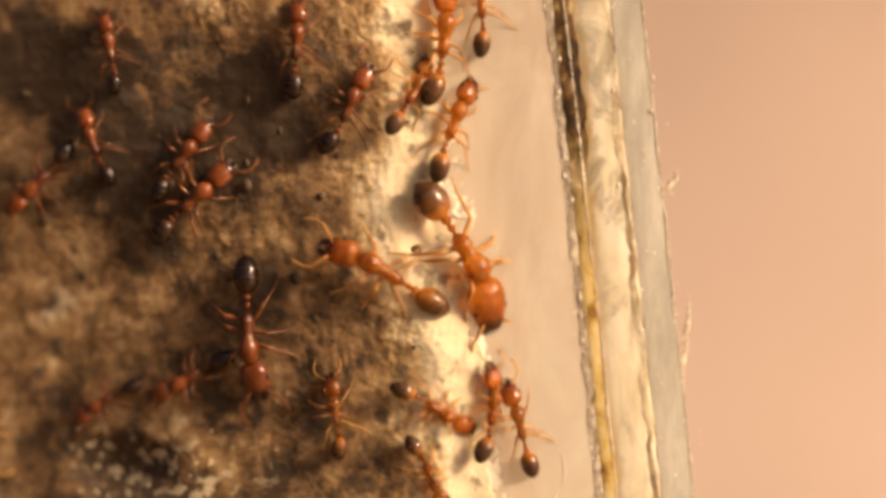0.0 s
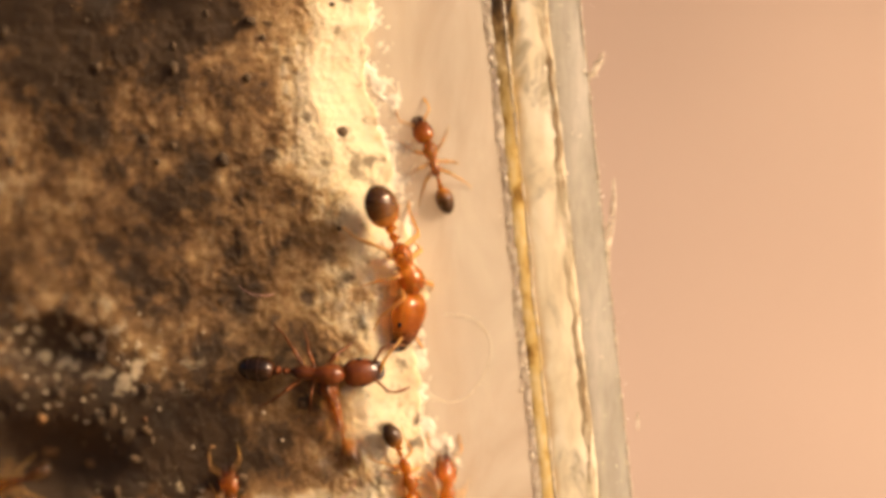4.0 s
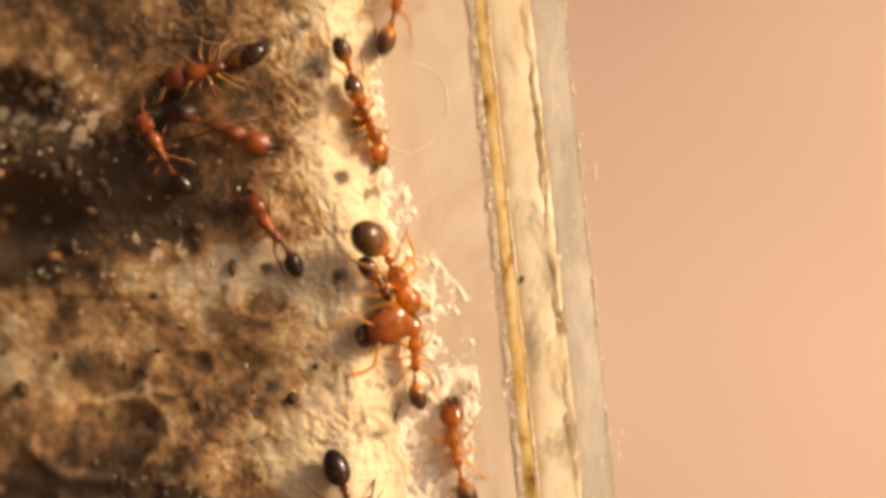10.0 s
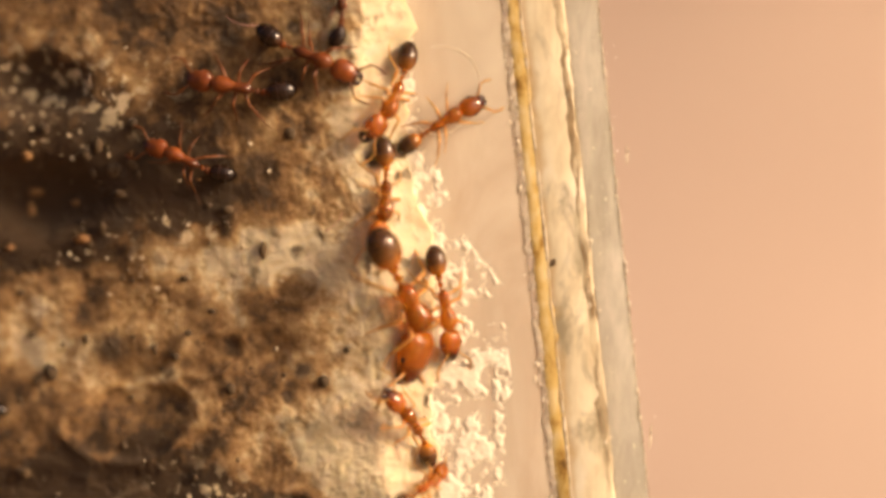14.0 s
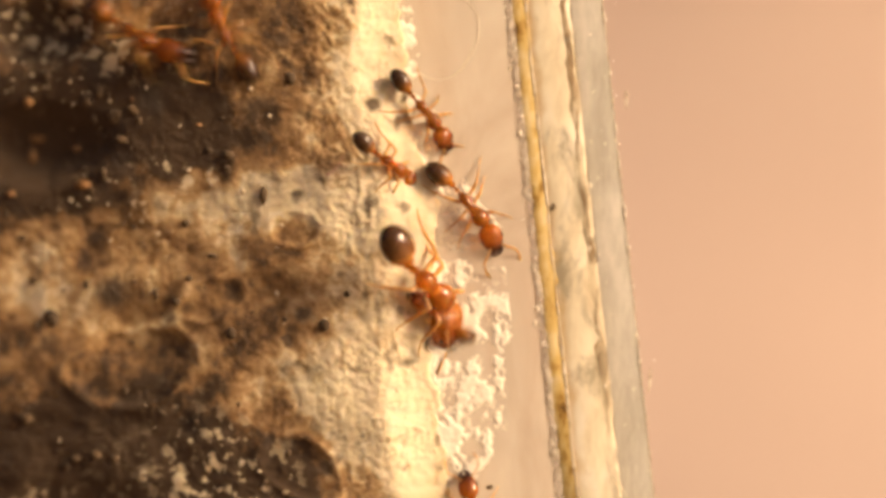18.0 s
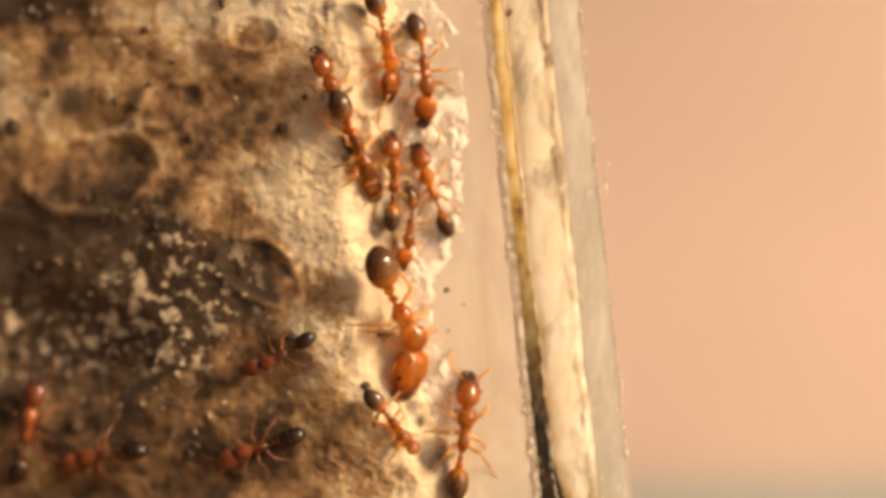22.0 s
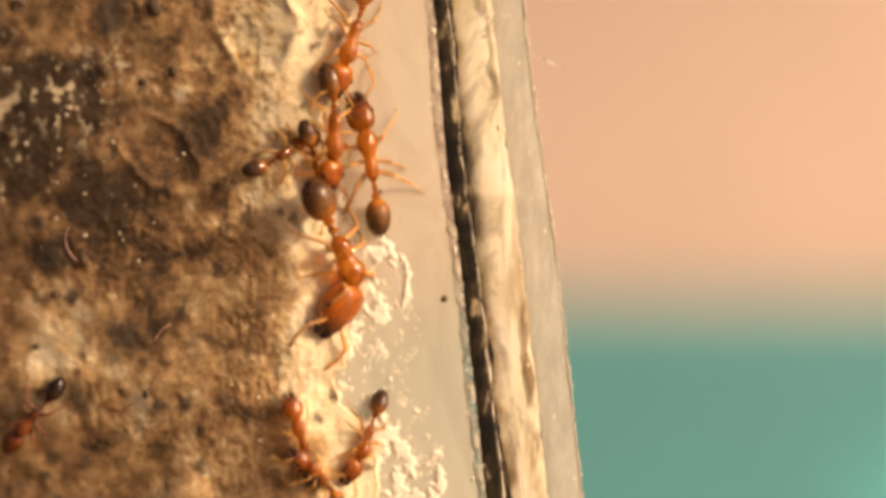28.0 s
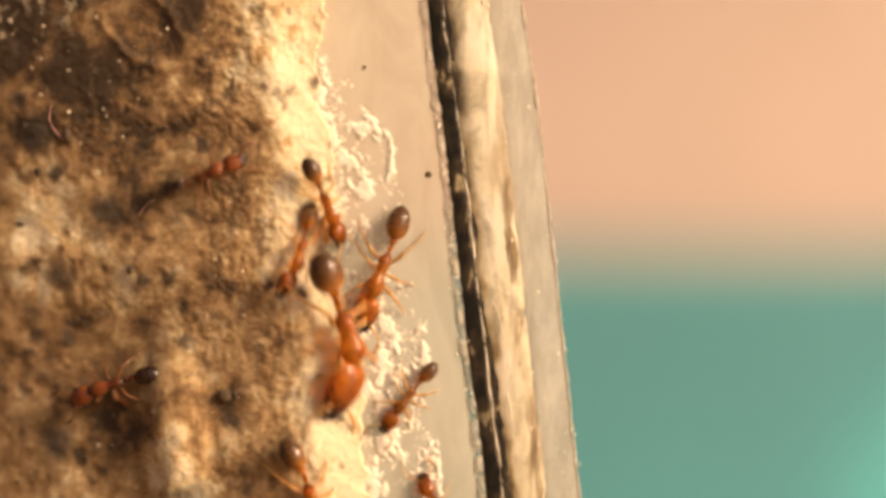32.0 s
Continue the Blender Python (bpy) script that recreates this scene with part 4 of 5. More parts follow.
def stand(x, z, heading, lift=0.0):
    """The pose of an ant at x, z in millimetres on the plaster or the pane, its head turned by heading degrees from +x towards +z."""
    e = 0.9
    fx = float(front(np.float64(x + e), np.float64(z)) - front(np.float64(x - e), np.float64(z))) / (2 * e)
    fz = float(front(np.float64(x), np.float64(z + e)) - front(np.float64(x), np.float64(z - e))) / (2 * e)
    gx, gz = np.meshgrid(x + np.array([-0.8, 0.0, 0.8]), z + np.array([-0.8, 0.0, 0.8]))
    y = float(np.sort((front(gx, gz) + relief(gx, gz)).ravel())[2])
    y = min(y, PANE_Y - 0.02) if x > ridge(z) + 1.2 else y
    d = x - float(ridge(z))
    up = Vector((0.7 * fx + 0.90 * math.exp(-((d - 0.7) / 1.2) ** 2), -1.0, 0.7 * fz)).normalized()
    a = radians(heading)
    fwd = Vector((math.cos(a), -(up.x * math.cos(a) + up.z * math.sin(a)) / up.y, math.sin(a))).normalized()
    side = up.cross(fwd)
    m = Matrix((fwd, side, up)).transposed().to_4x4()
    m.translation = Vector((x, y - lift, z)) * MM
    return m


def crawl(ant, rows, size, lift=0.0):
    """Keys an ant along rows of (seconds, x, z, heading) and swings its legs as far as it walks."""
    walk(ant, [(t, stand(x, z, h, lift)) for t, x, z, h in rows])
    legs = [o for o in ant.children if o.name.startswith("leg")]
    rest = [o.matrix_basis.copy() for o in legs]
    beats, phase = [], 0.0
    for (t0, x0, z0, h0), (t1, x1, z1, h1) in zip(rows, rows[1:]):
        go = math.hypot(x1 - x0, z1 - z0)
        n = max(1, min(int((t1 - t0) / 0.125), int(go / (0.07 * size)) + 1)) if go > 0.25 else 1
        turn = min(go / (0.30 * size) * math.pi, n * 1.6)
        for k in range(n):
            beats.append((t0 + (t1 - t0) * k / n, phase + turn * k / n))
        phase += turn
    beats.append((rows[-1][0], phase))
    for i, (leg, m) in enumerate(zip(legs, rest)):
        sign = 1 if i in (0, 3, 4) else -1
        spread = 1 if i % 2 == 0 else -1
        base = 4.0 * math.sin(i * 2.1 + size * 7)
        keys, last = [], -1
        for t, p in beats:
            if frame(t) > last:
                last = frame(t)
                keys.append((t, m @ pose(0, 0, 0, 5 * sign * spread * math.sin(p), 0, base + 15 * sign * spread * math.cos(p))))
        walk(leg, keys)


SOLDIER_TURNS = [  # seconds, how far the head and the gaster turn aside, in degrees
    (0.0, -15, 7), (1.0, -38, -9), (2.0, -43, -2), (5.0, -20, 5), (6.0, -42, -12), (7.5, -75, 35), (9.0, -100, 35), (11.0, -80, 25), (12.0, -75, 5), (13.0, -57, -2), (14.0, -40, 0), (15.0, -50, 22), (18.0, -27, -12), (19.0, 30, -23), (20.0, -38, -23), (22.0, -40, -10), (23.0, -38, 2), (24.0, -63, -3), (28.0, -57, 3), (30.0, -50, 10), (32.0, -35, 10)]
PROTOTYPES = {}
GROUP = "ants of the colony"


def an_ant(kind, size, head_turn, gaster_turn, rows, turns=()):
    """One ant of the colony, built after its kind, bent a little, and sent on its way."""
    key = (kind, round(size * 2) / 2)
    if key not in PROTOTYPES:
        ant = build_ant(SOLDIER if kind == "soldier" else WORKER, key[1], kind == "soldier" or kind == "worker" and len(PROTOTYPES) % 2 == 0, kind == "dark")
        label = {"soldier": "large amber soldier ant with a big glossy head", "worker": "small amber worker ant with a dark glossy gaster",
                 "dark": "worker ant with a black gaster on plaster, shade in its rust-brown colour"}[kind]
        tagged(ant, label, "ant", GROUP)
        PROTOTYPES[key] = ant, {o.name: o.matrix_basis.copy() for o in ant.children}
    else:
        proto, rest = PROTOTYPES[key]
        ant = copy_thing(proto, Matrix.Identity(4))
        for o, p in zip(ant.children, proto.children):
            o.animation_data_clear()
            o.rotation_mode = "XYZ"
            o.matrix_basis = rest[p.name]
        ant.animation_data_clear()
    rise = 20 if kind == "soldier" else 15
    if turns:
        for o in ant.children:
            rest = o.matrix_basis.copy()
            if o.name.startswith("head"):
                walk(o, [(t, rest @ pose(0, 0, 0, 0, rise, h)) for t, h, g in turns])
            elif o.name.startswith("gaster"):
                walk(o, [(t, rest @ pose(0, 0, 0, 0, 0, g)) for t, h, g in turns])
    else:
        bend(ant, head_turn, gaster_turn, rise)
    crawl(ant, rows, size)
    return ant


def motions():
    """Where each ant goes: seconds, x and z in millimetres, heading in degrees."""
    an_ant("soldier", 6.00, 0, 0, [(0.00, 0.45, 0.04, -58), (1.00, 0.73, -1.76, -76), (2.00, 0.88, -3.66, -63), (2.50, 0.59, -3.80, -65), (4.50, 0.73, -4.91, -73), (5.00, 1.36, -5.95, -75), (5.50, 1.17, -7.79, -72), (6.00, 1.62, -10.75, -68), (6.50, 1.79, -13.19, -70), (7.00, 2.01, -13.78, -73), (7.50, 2.32, -13.72, -75), (8.00, 2.40, -13.73, -70), (8.50, 2.40, -13.41, -65), (9.00, 2.29, -13.47, -60), (9.50, 1.80, -13.23, -64), (10.00, 2.01, -13.47, -68), (10.50, 1.98, -13.30, -71), (11.00, 1.95, -13.36, -75), (11.50, 1.58, -13.86, -72), (12.00, 2.01, -14.54, -70), (12.50, 1.78, -14.73, -69), (13.00, 1.84, -14.79, -68), (13.50, 0.64, -14.69, -66), (14.00, 1.31, -14.59, -65), (14.50, 1.65, -14.79, -64), (15.00, 2.06, -16.22, -62), (15.50, 2.20, -16.61, -60), (17.50, 1.84, -16.14, -50), (18.00, 1.92, -15.98, -48), (18.50, 1.15, -15.93, -45), (19.00, 1.59, -15.86, -42), (19.50, 1.24, -17.05, -52), (20.00, 1.05, -18.94, -62), (20.50, 1.58, -20.24, -63), (21.00, 2.24, -22.30, -64), (21.50, 2.21, -23.00, -64), (22.00, 2.57, -23.78, -65), (22.50, 2.54, -24.32, -68), (23.00, 2.72, -25.85, -72), (23.50, 3.25, -27.31, -67), (24.00, 4.28, -29.43, -62), (24.50, 4.09, -30.19, -63), (26.50, 4.61, -36.01, -66), (27.00, 4.66, -37.38, -66), (27.50, 4.33, -38.92, -67), (28.00, 4.39, -39.98, -68), (28.50, 4.57, -41.55, -70), (29.00, 5.12, -42.30, -72), (29.50, 4.69, -43.80, -73), (30.00, 5.27, -45.54, -75), (30.50, 5.14, -45.08, -75), (31.00, 5.31, -44.69, -75), (31.50, 4.72, -44.30, -75), (32.00, 5.03, -46.70, -75)], SOLDIER_TURNS)
    an_ant("worker", 3.72, -4, 4, [(0.00, -1.31, 5.06, 62), (1.00, -1.19, 5.55, 45), (2.00, -0.63, 4.87, 48), (2.08, -0.63, 5.41, 69), (2.35, -0.63, 7.56, 90), (32.00, -0.63, 7.56, 90)])
    an_ant("worker", 4.39, 4, -16, [(0.00, -0.21, 6.73, 84), (1.00, -0.05, 7.33, 74), (1.08, -0.05, 7.77, 82), (1.32, -0.05, 9.56, 90), (32.00, -0.05, 9.56, 90)])
    an_ant("worker", 3.80, -16, 12, [(0.00, 0.10, 3.94, 70), (1.00, 0.36, 6.47, 77), (1.10, 0.36, 7.09, 84), (1.40, 0.36, 9.56, 90), (32.00, 0.36, 9.56, 90)])
    an_ant("worker", 3.41, -8, -10, [(0.00, 1.29, 8.01, 94), (1.00, 1.76, 9.38, 92), (1.08, 1.76, 9.41, 91), (1.32, 1.76, 9.56, 90), (32.00, 1.76, 9.56, 90)])
    an_ant("worker", 5.00, 16, -1, [(0.00, -1.75, -0.92, 148), (0.50, -2.74, -0.33, 147), (1.00, -3.11, 0.05, 148), (1.50, -3.38, 1.19, 126), (2.00, -4.75, 2.91, 129), (2.50, -5.43, 4.70, 130), (2.58, -5.43, 5.20, 110), (2.83, -5.43, 7.18, 90), (32.00, -5.43, 7.18, 90)])
    an_ant("dark", 4.80, 11, -1, [(0.00, -6.49, -2.46, -87), (0.50, -5.70, -2.54, -67), (1.00, -4.06, -6.13, -59), (1.50, -3.38, -5.75, -45), (2.00, -2.36, -5.96, -28), (2.50, -2.62, -6.94, -46), (4.50, -1.73, -8.24, 4), (5.00, -1.24, -8.68, -25), (6.00, -0.34, -12.13, -29), (6.50, -0.19, -14.42, -81), (7.00, 0.43, -14.87, -84), (7.50, 0.81, -18.93, -79), (8.00, 1.18, -21.46, -67), (9.00, 1.18, -21.82, -70), (10.00, 0.78, -21.23, -72), (10.61, -2.97, -21.23, -126), (12.44, -18.00, -21.23, -180), (32.00, -18.00, -21.23, -180)])
    an_ant("worker", 3.04, 4, -13, [(0.00, -3.51, -5.72, 99), (1.00, -3.19, -5.15, 108), (2.00, -3.32, -4.99, 140), (2.41, -3.32, -2.48, 115), (3.63, -3.32, 7.56, 90), (32.00, -3.32, 7.56, 90)])
    an_ant("worker", 2.90, 4, 13, [(0.00, -0.58, -7.37, -66), (1.00, 1.54, -8.93, -76), (2.00, 0.32, -11.10, -84), (2.50, 1.05, -11.99, -79), (3.12, -2.76, -11.99, -129), (4.98, -18.00, -11.99, -180), (32.00, -18.00, -11.99, -180)])
    an_ant("worker", 3.54, 1, 9, [(0.00, -0.45, -5.22, -32), (1.00, -1.17, -8.04, -49), (1.50, 0.60, -7.75, -22), (2.00, 1.36, -9.27, -45), (2.50, 1.44, -10.11, -63), (4.50, 0.39, -11.37, -80), (5.10, -3.29, -11.37, -130), (6.89, -18.00, -11.37, -180), (32.00, -18.00, -11.37, -180)])
    an_ant("worker", 3.65, 5, -16, [(0.00, 1.39, -5.63, 84), (0.50, 0.28, -5.10, 96), (1.00, 0.15, -1.69, 98), (1.36, 0.15, 0.56, 94), (2.46, 0.15, 9.56, 90), (32.00, 0.15, 9.56, 90)])
    an_ant("worker", 3.43, 8, 3, [(0.00, 2.60, -6.16, 104), (0.50, 2.50, -5.15, 86), (1.00, 2.63, -5.25, 85), (1.50, 2.64, -4.27, 80), (2.00, 2.69, -3.63, 98), (2.50, 2.68, -3.45, 108), (4.50, 1.93, 0.09, 106), (5.00, 1.71, 2.15, 111), (5.11, 1.71, 2.85, 101), (5.46, 1.71, 5.63, 90), (32.00, 1.71, 5.63, 90)])
    an_ant("dark", 3.66, -6, -17, [(0.00, -3.23, 4.50, 66), (1.00, -3.98, 5.07, 59), (1.14, -3.98, 5.97, 74), (1.58, -3.98, 9.56, 90), (32.00, -3.98, 9.56, 90)])
    an_ant("dark", 3.61, 12, -1, [(0.00, -4.86, 6.58, 86), (1.00, -3.25, 7.23, 80), (1.08, -3.25, 7.69, 85), (1.32, -3.25, 9.56, 90), (32.00, -3.25, 9.56, 90)])
    an_ant("dark", 3.55, 7, 14, [(0.00, -8.91, 2.89, 51), (1.00, -6.74, 5.07, 47), (1.14, -6.74, 5.97, 68), (1.58, -6.74, 9.56, 90), (32.00, -6.74, 9.56, 90)])
    an_ant("dark", 4.03, 7, 15, [(0.00, -8.57, 1.49, 40), (0.50, -8.18, 1.21, 87), (1.00, -7.78, 0.94, 135), (1.50, -8.68, 1.03, 94), (2.00, -9.57, 1.12, 54), (2.21, -9.57, 2.41, 72), (2.84, -9.57, 7.56, 90), (32.00, -9.57, 7.56, 90)])
    an_ant("dark", 3.19, -3, 11, [(0.00, -11.79, 3.41, 111), (1.00, -11.94, 3.70, 103), (2.00, -10.57, 3.23, 41), (2.14, -10.57, 4.10, 66), (2.56, -10.57, 7.56, 90), (32.00, -10.57, 7.56, 90)])
    an_ant("dark", 3.49, -2, 16, [(0.00, -13.65, 2.44, -137), (1.00, -14.21, 2.58, -140), (1.12, -14.97, 2.58, -160), (1.49, -18.00, 2.58, -180), (32.00, -18.00, 2.58, -180)])
    an_ant("dark", 3.18, 12, -14, [(0.00, -11.22, 6.57, 100), (1.00, -11.22, 6.49, 95), (1.10, -11.22, 7.10, 93), (1.40, -11.22, 9.56, 90), (32.00, -11.22, 9.56, 90)])
    an_ant("dark", 3.69, -12, -10, [(0.00, -8.41, -4.25, -148), (1.00, -6.44, -0.46, -217), (2.00, -7.05, 1.42, -263), (2.20, -7.05, 2.64, -267), (2.80, -7.05, 7.56, -270), (32.00, -7.05, 7.56, -270)])
    an_ant("dark", 3.12, 15, -2, [(0.00, -11.43, -5.14, -151), (1.00, -9.67, -2.90, -146), (2.00, -8.68, -4.33, -147), (2.31, -10.54, -4.33, -163), (3.21, -18.00, -4.33, -180), (32.00, -18.00, -4.33, -180)])
    an_ant("dark", 3.26, 4, -7, [(0.00, -18.00, -0.83, 0), (0.75, -11.47, -0.83, 20), (1.00, -9.84, -0.83, 40), (2.00, -10.81, 3.23, 47), (2.50, -11.03, 3.55, 53), (2.62, -11.03, 4.28, 72), (2.97, -11.03, 7.18, 90), (32.00, -11.03, 7.18, 90)])
    an_ant("worker", 4.11, 0, -4, [(0.00, 2.41, -15.09, 90), (3.64, 2.41, -15.09, 90), (4.29, 2.41, -9.82, 76), (4.50, 2.41, -8.50, 62), (5.00, 2.64, -8.28, 62), (5.50, 2.62, -7.36, 64), (6.00, 2.76, -6.33, 70), (6.50, 2.63, -4.97, 82), (7.00, 2.70, -3.73, 80), (8.50, 4.06, -1.65, 61), (9.50, 1.94, -1.73, 80), (10.00, 2.34, -4.20, 76), (10.50, 1.61, -7.30, 16), (11.00, 1.63, -5.23, 8), (11.50, 1.75, -6.98, 18), (12.00, 1.94, -6.48, -33), (13.00, 1.59, -5.54, -80), (13.50, 1.94, -11.44, -71), (14.00, 2.76, -14.66, -79), (14.50, 2.22, -14.94, -76), (15.00, 2.28, -17.04, -100), (15.50, 1.37, -17.71, -117), (15.95, 1.37, -14.94, -193), (17.30, 1.37, -3.85, -270), (32.00, 1.37, -3.85, -270)])
    an_ant("worker", 3.47, -5, 3, [(0.00, 1.36, -17.05, 90), (4.75, 1.36, -17.05, 90), (5.31, 1.36, -12.42, 83), (5.50, 1.36, -11.26, 77), (6.00, 2.64, -10.48, 80), (6.50, 1.44, -8.69, 110), (7.00, -0.44, -5.76, 111), (7.50, 0.31, -3.96, 100), (8.00, 0.87, -3.15, 50), (8.50, 1.44, -2.34, 0), (9.50, 0.44, -2.68, 66), (9.75, 0.58, -4.75, -5), (10.00, 0.73, -6.83, -75), (10.50, 1.98, -8.04, -27), (11.00, 2.45, -8.03, -29), (11.50, 2.68, -9.77, -59), (12.00, 3.39, -10.37, -55), (12.50, 3.11, -9.56, 18), (13.00, 2.72, -8.57, 29), (13.50, 2.60, -8.61, 26), (14.00, 2.70, -8.87, 32), (14.50, 2.54, -8.84, 42), (15.00, 2.90, -8.15, 71), (15.50, 3.14, -6.83, 68), (15.60, 3.14, -6.23, 79), (15.88, 3.14, -3.85, 90), (32.00, 3.14, -3.85, 90)])
    an_ant("worker", 3.42, 3, 15, [(0.00, -0.97, -15.09, 90), (3.30, -0.97, -15.09, 90), (4.20, -0.97, -7.75, 117), (4.50, -0.97, -5.91, 143), (5.00, -0.88, -5.66, 127), (6.00, -2.86, -5.88, 135), (6.50, -3.42, -8.11, 129), (7.00, -3.67, -7.67, 147), (7.50, -3.63, -7.28, 165), (8.00, -3.79, -7.00, 172), (9.00, -3.75, -6.54, 177), (10.00, -3.80, -6.33, 196), (10.50, -5.26, -6.02, 267), (11.00, -6.72, -5.72, 339), (11.16, -6.72, -4.77, 395), (11.61, -6.72, -1.00, 450), (32.00, -6.72, -1.00, 450)])
    an_ant("worker", 3.36, 6, 15, [(0.00, -4.49, -15.09, 90), (3.65, -4.49, -15.09, 90), (4.29, -4.49, -9.87, 125), (4.50, -4.49, -8.57, 160), (5.00, -5.06, -10.13, 133), (6.00, -4.60, -9.69, 116), (6.50, -5.14, -9.68, 131), (7.00, -5.17, -9.50, 124), (7.50, -4.92, -9.39, 124), (7.77, -4.92, -7.71, 107), (8.59, -4.92, -1.00, 90), (32.00, -4.92, -1.00, 90)])
    an_ant("worker", 3.54, 11, 18, [(0.00, 0.37, -15.09, 90), (3.98, 0.37, -15.09, 90), (4.37, 0.37, -11.90, 102), (4.50, 0.37, -11.11, 114), (5.00, 0.97, -12.01, 113), (5.50, -0.06, -11.19, 110), (5.67, -0.12, -11.32, 52), (5.83, -0.19, -11.44, -6), (6.00, -0.25, -11.57, -63), (6.44, -0.25, -8.85, 13), (7.77, -0.25, 2.04, 90), (32.00, -0.25, 2.04, 90)])
    an_ant("worker", 3.42, 5, -12, [(0.00, -2.29, -15.09, 90), (3.97, -2.29, -15.09, 90), (4.37, -2.29, -11.83, 108), (4.50, -2.29, -11.01, 127), (5.00, -1.43, -11.78, 123), (5.50, -2.89, -10.06, 124), (6.00, -2.74, -10.45, 104), (6.50, -3.83, -9.80, 170), (6.79, -3.83, -8.04, 130), (7.65, -3.83, -0.97, 90), (32.00, -3.83, -0.97, 90)])
    an_ant("worker", 3.10, 12, 17, [(0.00, -1.92, -15.94, 90), (4.17, -1.92, -15.94, 90), (4.79, -1.92, -10.88, 40), (5.00, -1.92, -9.61, -11), (5.50, -2.27, -9.61, 26), (5.75, -3.57, -9.43, 81), (6.00, -4.87, -9.25, 135), (6.50, -6.65, -9.22, 166), (6.77, -6.65, -7.57, 128), (7.57, -6.65, -0.97, 90), (32.00, -6.65, -0.97, 90)])
    an_ant("worker", 3.23, 13, 2, [(0.00, -18.00, 2.55, 0), (3.50, -18.00, 2.55, 0), (4.63, -8.80, 2.55, 35), (5.00, -6.50, 2.55, 70), (5.50, -6.82, 2.29, 112), (6.00, -2.80, -1.39, 107), (6.11, -2.80, -0.71, 98), (6.45, -2.80, 2.04, 90), (32.00, -2.80, 2.04, 90)])
    an_ant("worker", 3.89, 7, -10, [(0.00, -18.00, -5.63, 0), (4.62, -18.00, -5.63, 0), (5.66, -9.46, -5.63, -29), (6.00, -7.33, -5.63, -58), (6.50, -7.62, -5.95, -52), (6.66, -7.62, -4.95, 19), (7.15, -7.62, -0.97, 90), (32.00, -7.62, -0.97, 90)])
    an_ant("worker", 3.51, 11, 3, [(0.00, 1.38, -25.44, 90), (5.18, 1.38, -25.44, 90), (6.92, 1.38, -11.15, 11), (7.50, 1.38, -7.58, -68), (8.00, 1.42, -9.03, -62), (8.50, 0.71, -10.98, -72), (9.00, 0.30, -12.09, -45), (9.50, 0.43, -13.03, -64), (10.00, 1.81, -13.95, -62), (10.42, 1.81, -11.36, 14), (11.68, 1.81, -1.00, 90), (32.00, 1.81, -1.00, 90)])
    an_ant("dark", 3.60, -7, -16, [(0.00, 0.73, -23.30, 90), (6.42, 0.73, -23.30, 90), (6.64, 0.73, -21.52, 47), (6.86, 0.73, -19.74, 4), (6.93, 0.73, -19.29, -39), (7.00, 0.73, -18.85, -82), (7.50, 1.03, -18.83, -100), (7.75, -0.53, -18.19, -172), (8.00, -2.09, -17.55, -244), (9.00, -0.60, -16.23, -287), (10.00, -1.57, -12.00, -232), (11.00, -3.33, -9.48, -236), (12.00, -5.22, -9.59, -225), (12.25, -5.22, -8.06, -247), (12.99, -5.22, -1.97, -270), (32.00, -5.22, -1.97, -270)])
    an_ant("worker", 3.68, 11, 18, [(0.00, 4.11, -25.44, 90), (7.64, 4.11, -25.44, 90), (7.91, 4.11, -23.23, 35), (8.00, 4.11, -22.68, -20), (8.50, 3.68, -22.70, 45), (9.00, 3.24, -22.72, 111), (9.50, 2.55, -17.63, 103), (10.00, 2.91, -16.28, 90), (10.50, 2.69, -16.91, 99), (11.00, 2.87, -15.38, 96), (11.50, 4.00, -13.08, 101), (12.00, 3.18, -10.48, 94), (12.50, 2.64, -7.93, 97), (13.00, 2.43, -5.60, 100), (13.12, 2.43, -4.87, 95), (13.47, 2.43, -1.97, 90), (32.00, 2.43, -1.97, 90)])
    an_ant("worker", 3.89, -13, 11, [(0.00, 4.43, -25.44, 90), (9.23, 4.43, -25.44, 90), (9.80, 4.43, -20.68, 95), (10.00, 4.43, -19.50, 101), (10.50, 4.19, -17.64, 105), (11.00, 3.77, -15.61, 108), (11.50, 2.67, -13.59, 109), (12.00, 0.98, -12.38, 88), (12.50, 2.05, -6.82, 63), (12.75, 1.65, -5.12, 125), (13.00, 1.24, -3.43, 186), (13.50, 0.84, -6.38, 246), (14.00, 1.12, -7.70, 247), (14.50, 0.68, -8.91, 237), (15.00, -0.06, -10.43, 241), (15.50, -0.29, -11.21, 261), (17.50, -4.28, -11.87, 214), (17.76, -4.28, -10.26, 152), (18.54, -4.28, -3.85, 90), (32.00, -4.28, -3.85, 90)])
    an_ant("worker", 3.67, -3, -13, [(0.00, -18.00, 5.33, 0), (5.79, -18.00, 5.33, 0), (7.41, -0.57, 5.33, -45), (7.74, 0.43, 5.33, -90), (9.06, 0.43, -5.51, -78), (9.50, 0.43, -8.22, -66), (10.00, 1.20, -8.06, -66), (10.50, 1.30, -10.61, -77), (11.00, 0.86, -9.18, -67), (11.27, 0.86, -7.54, 11), (12.07, 0.86, -1.00, 90), (32.00, 0.86, -1.00, 90)])
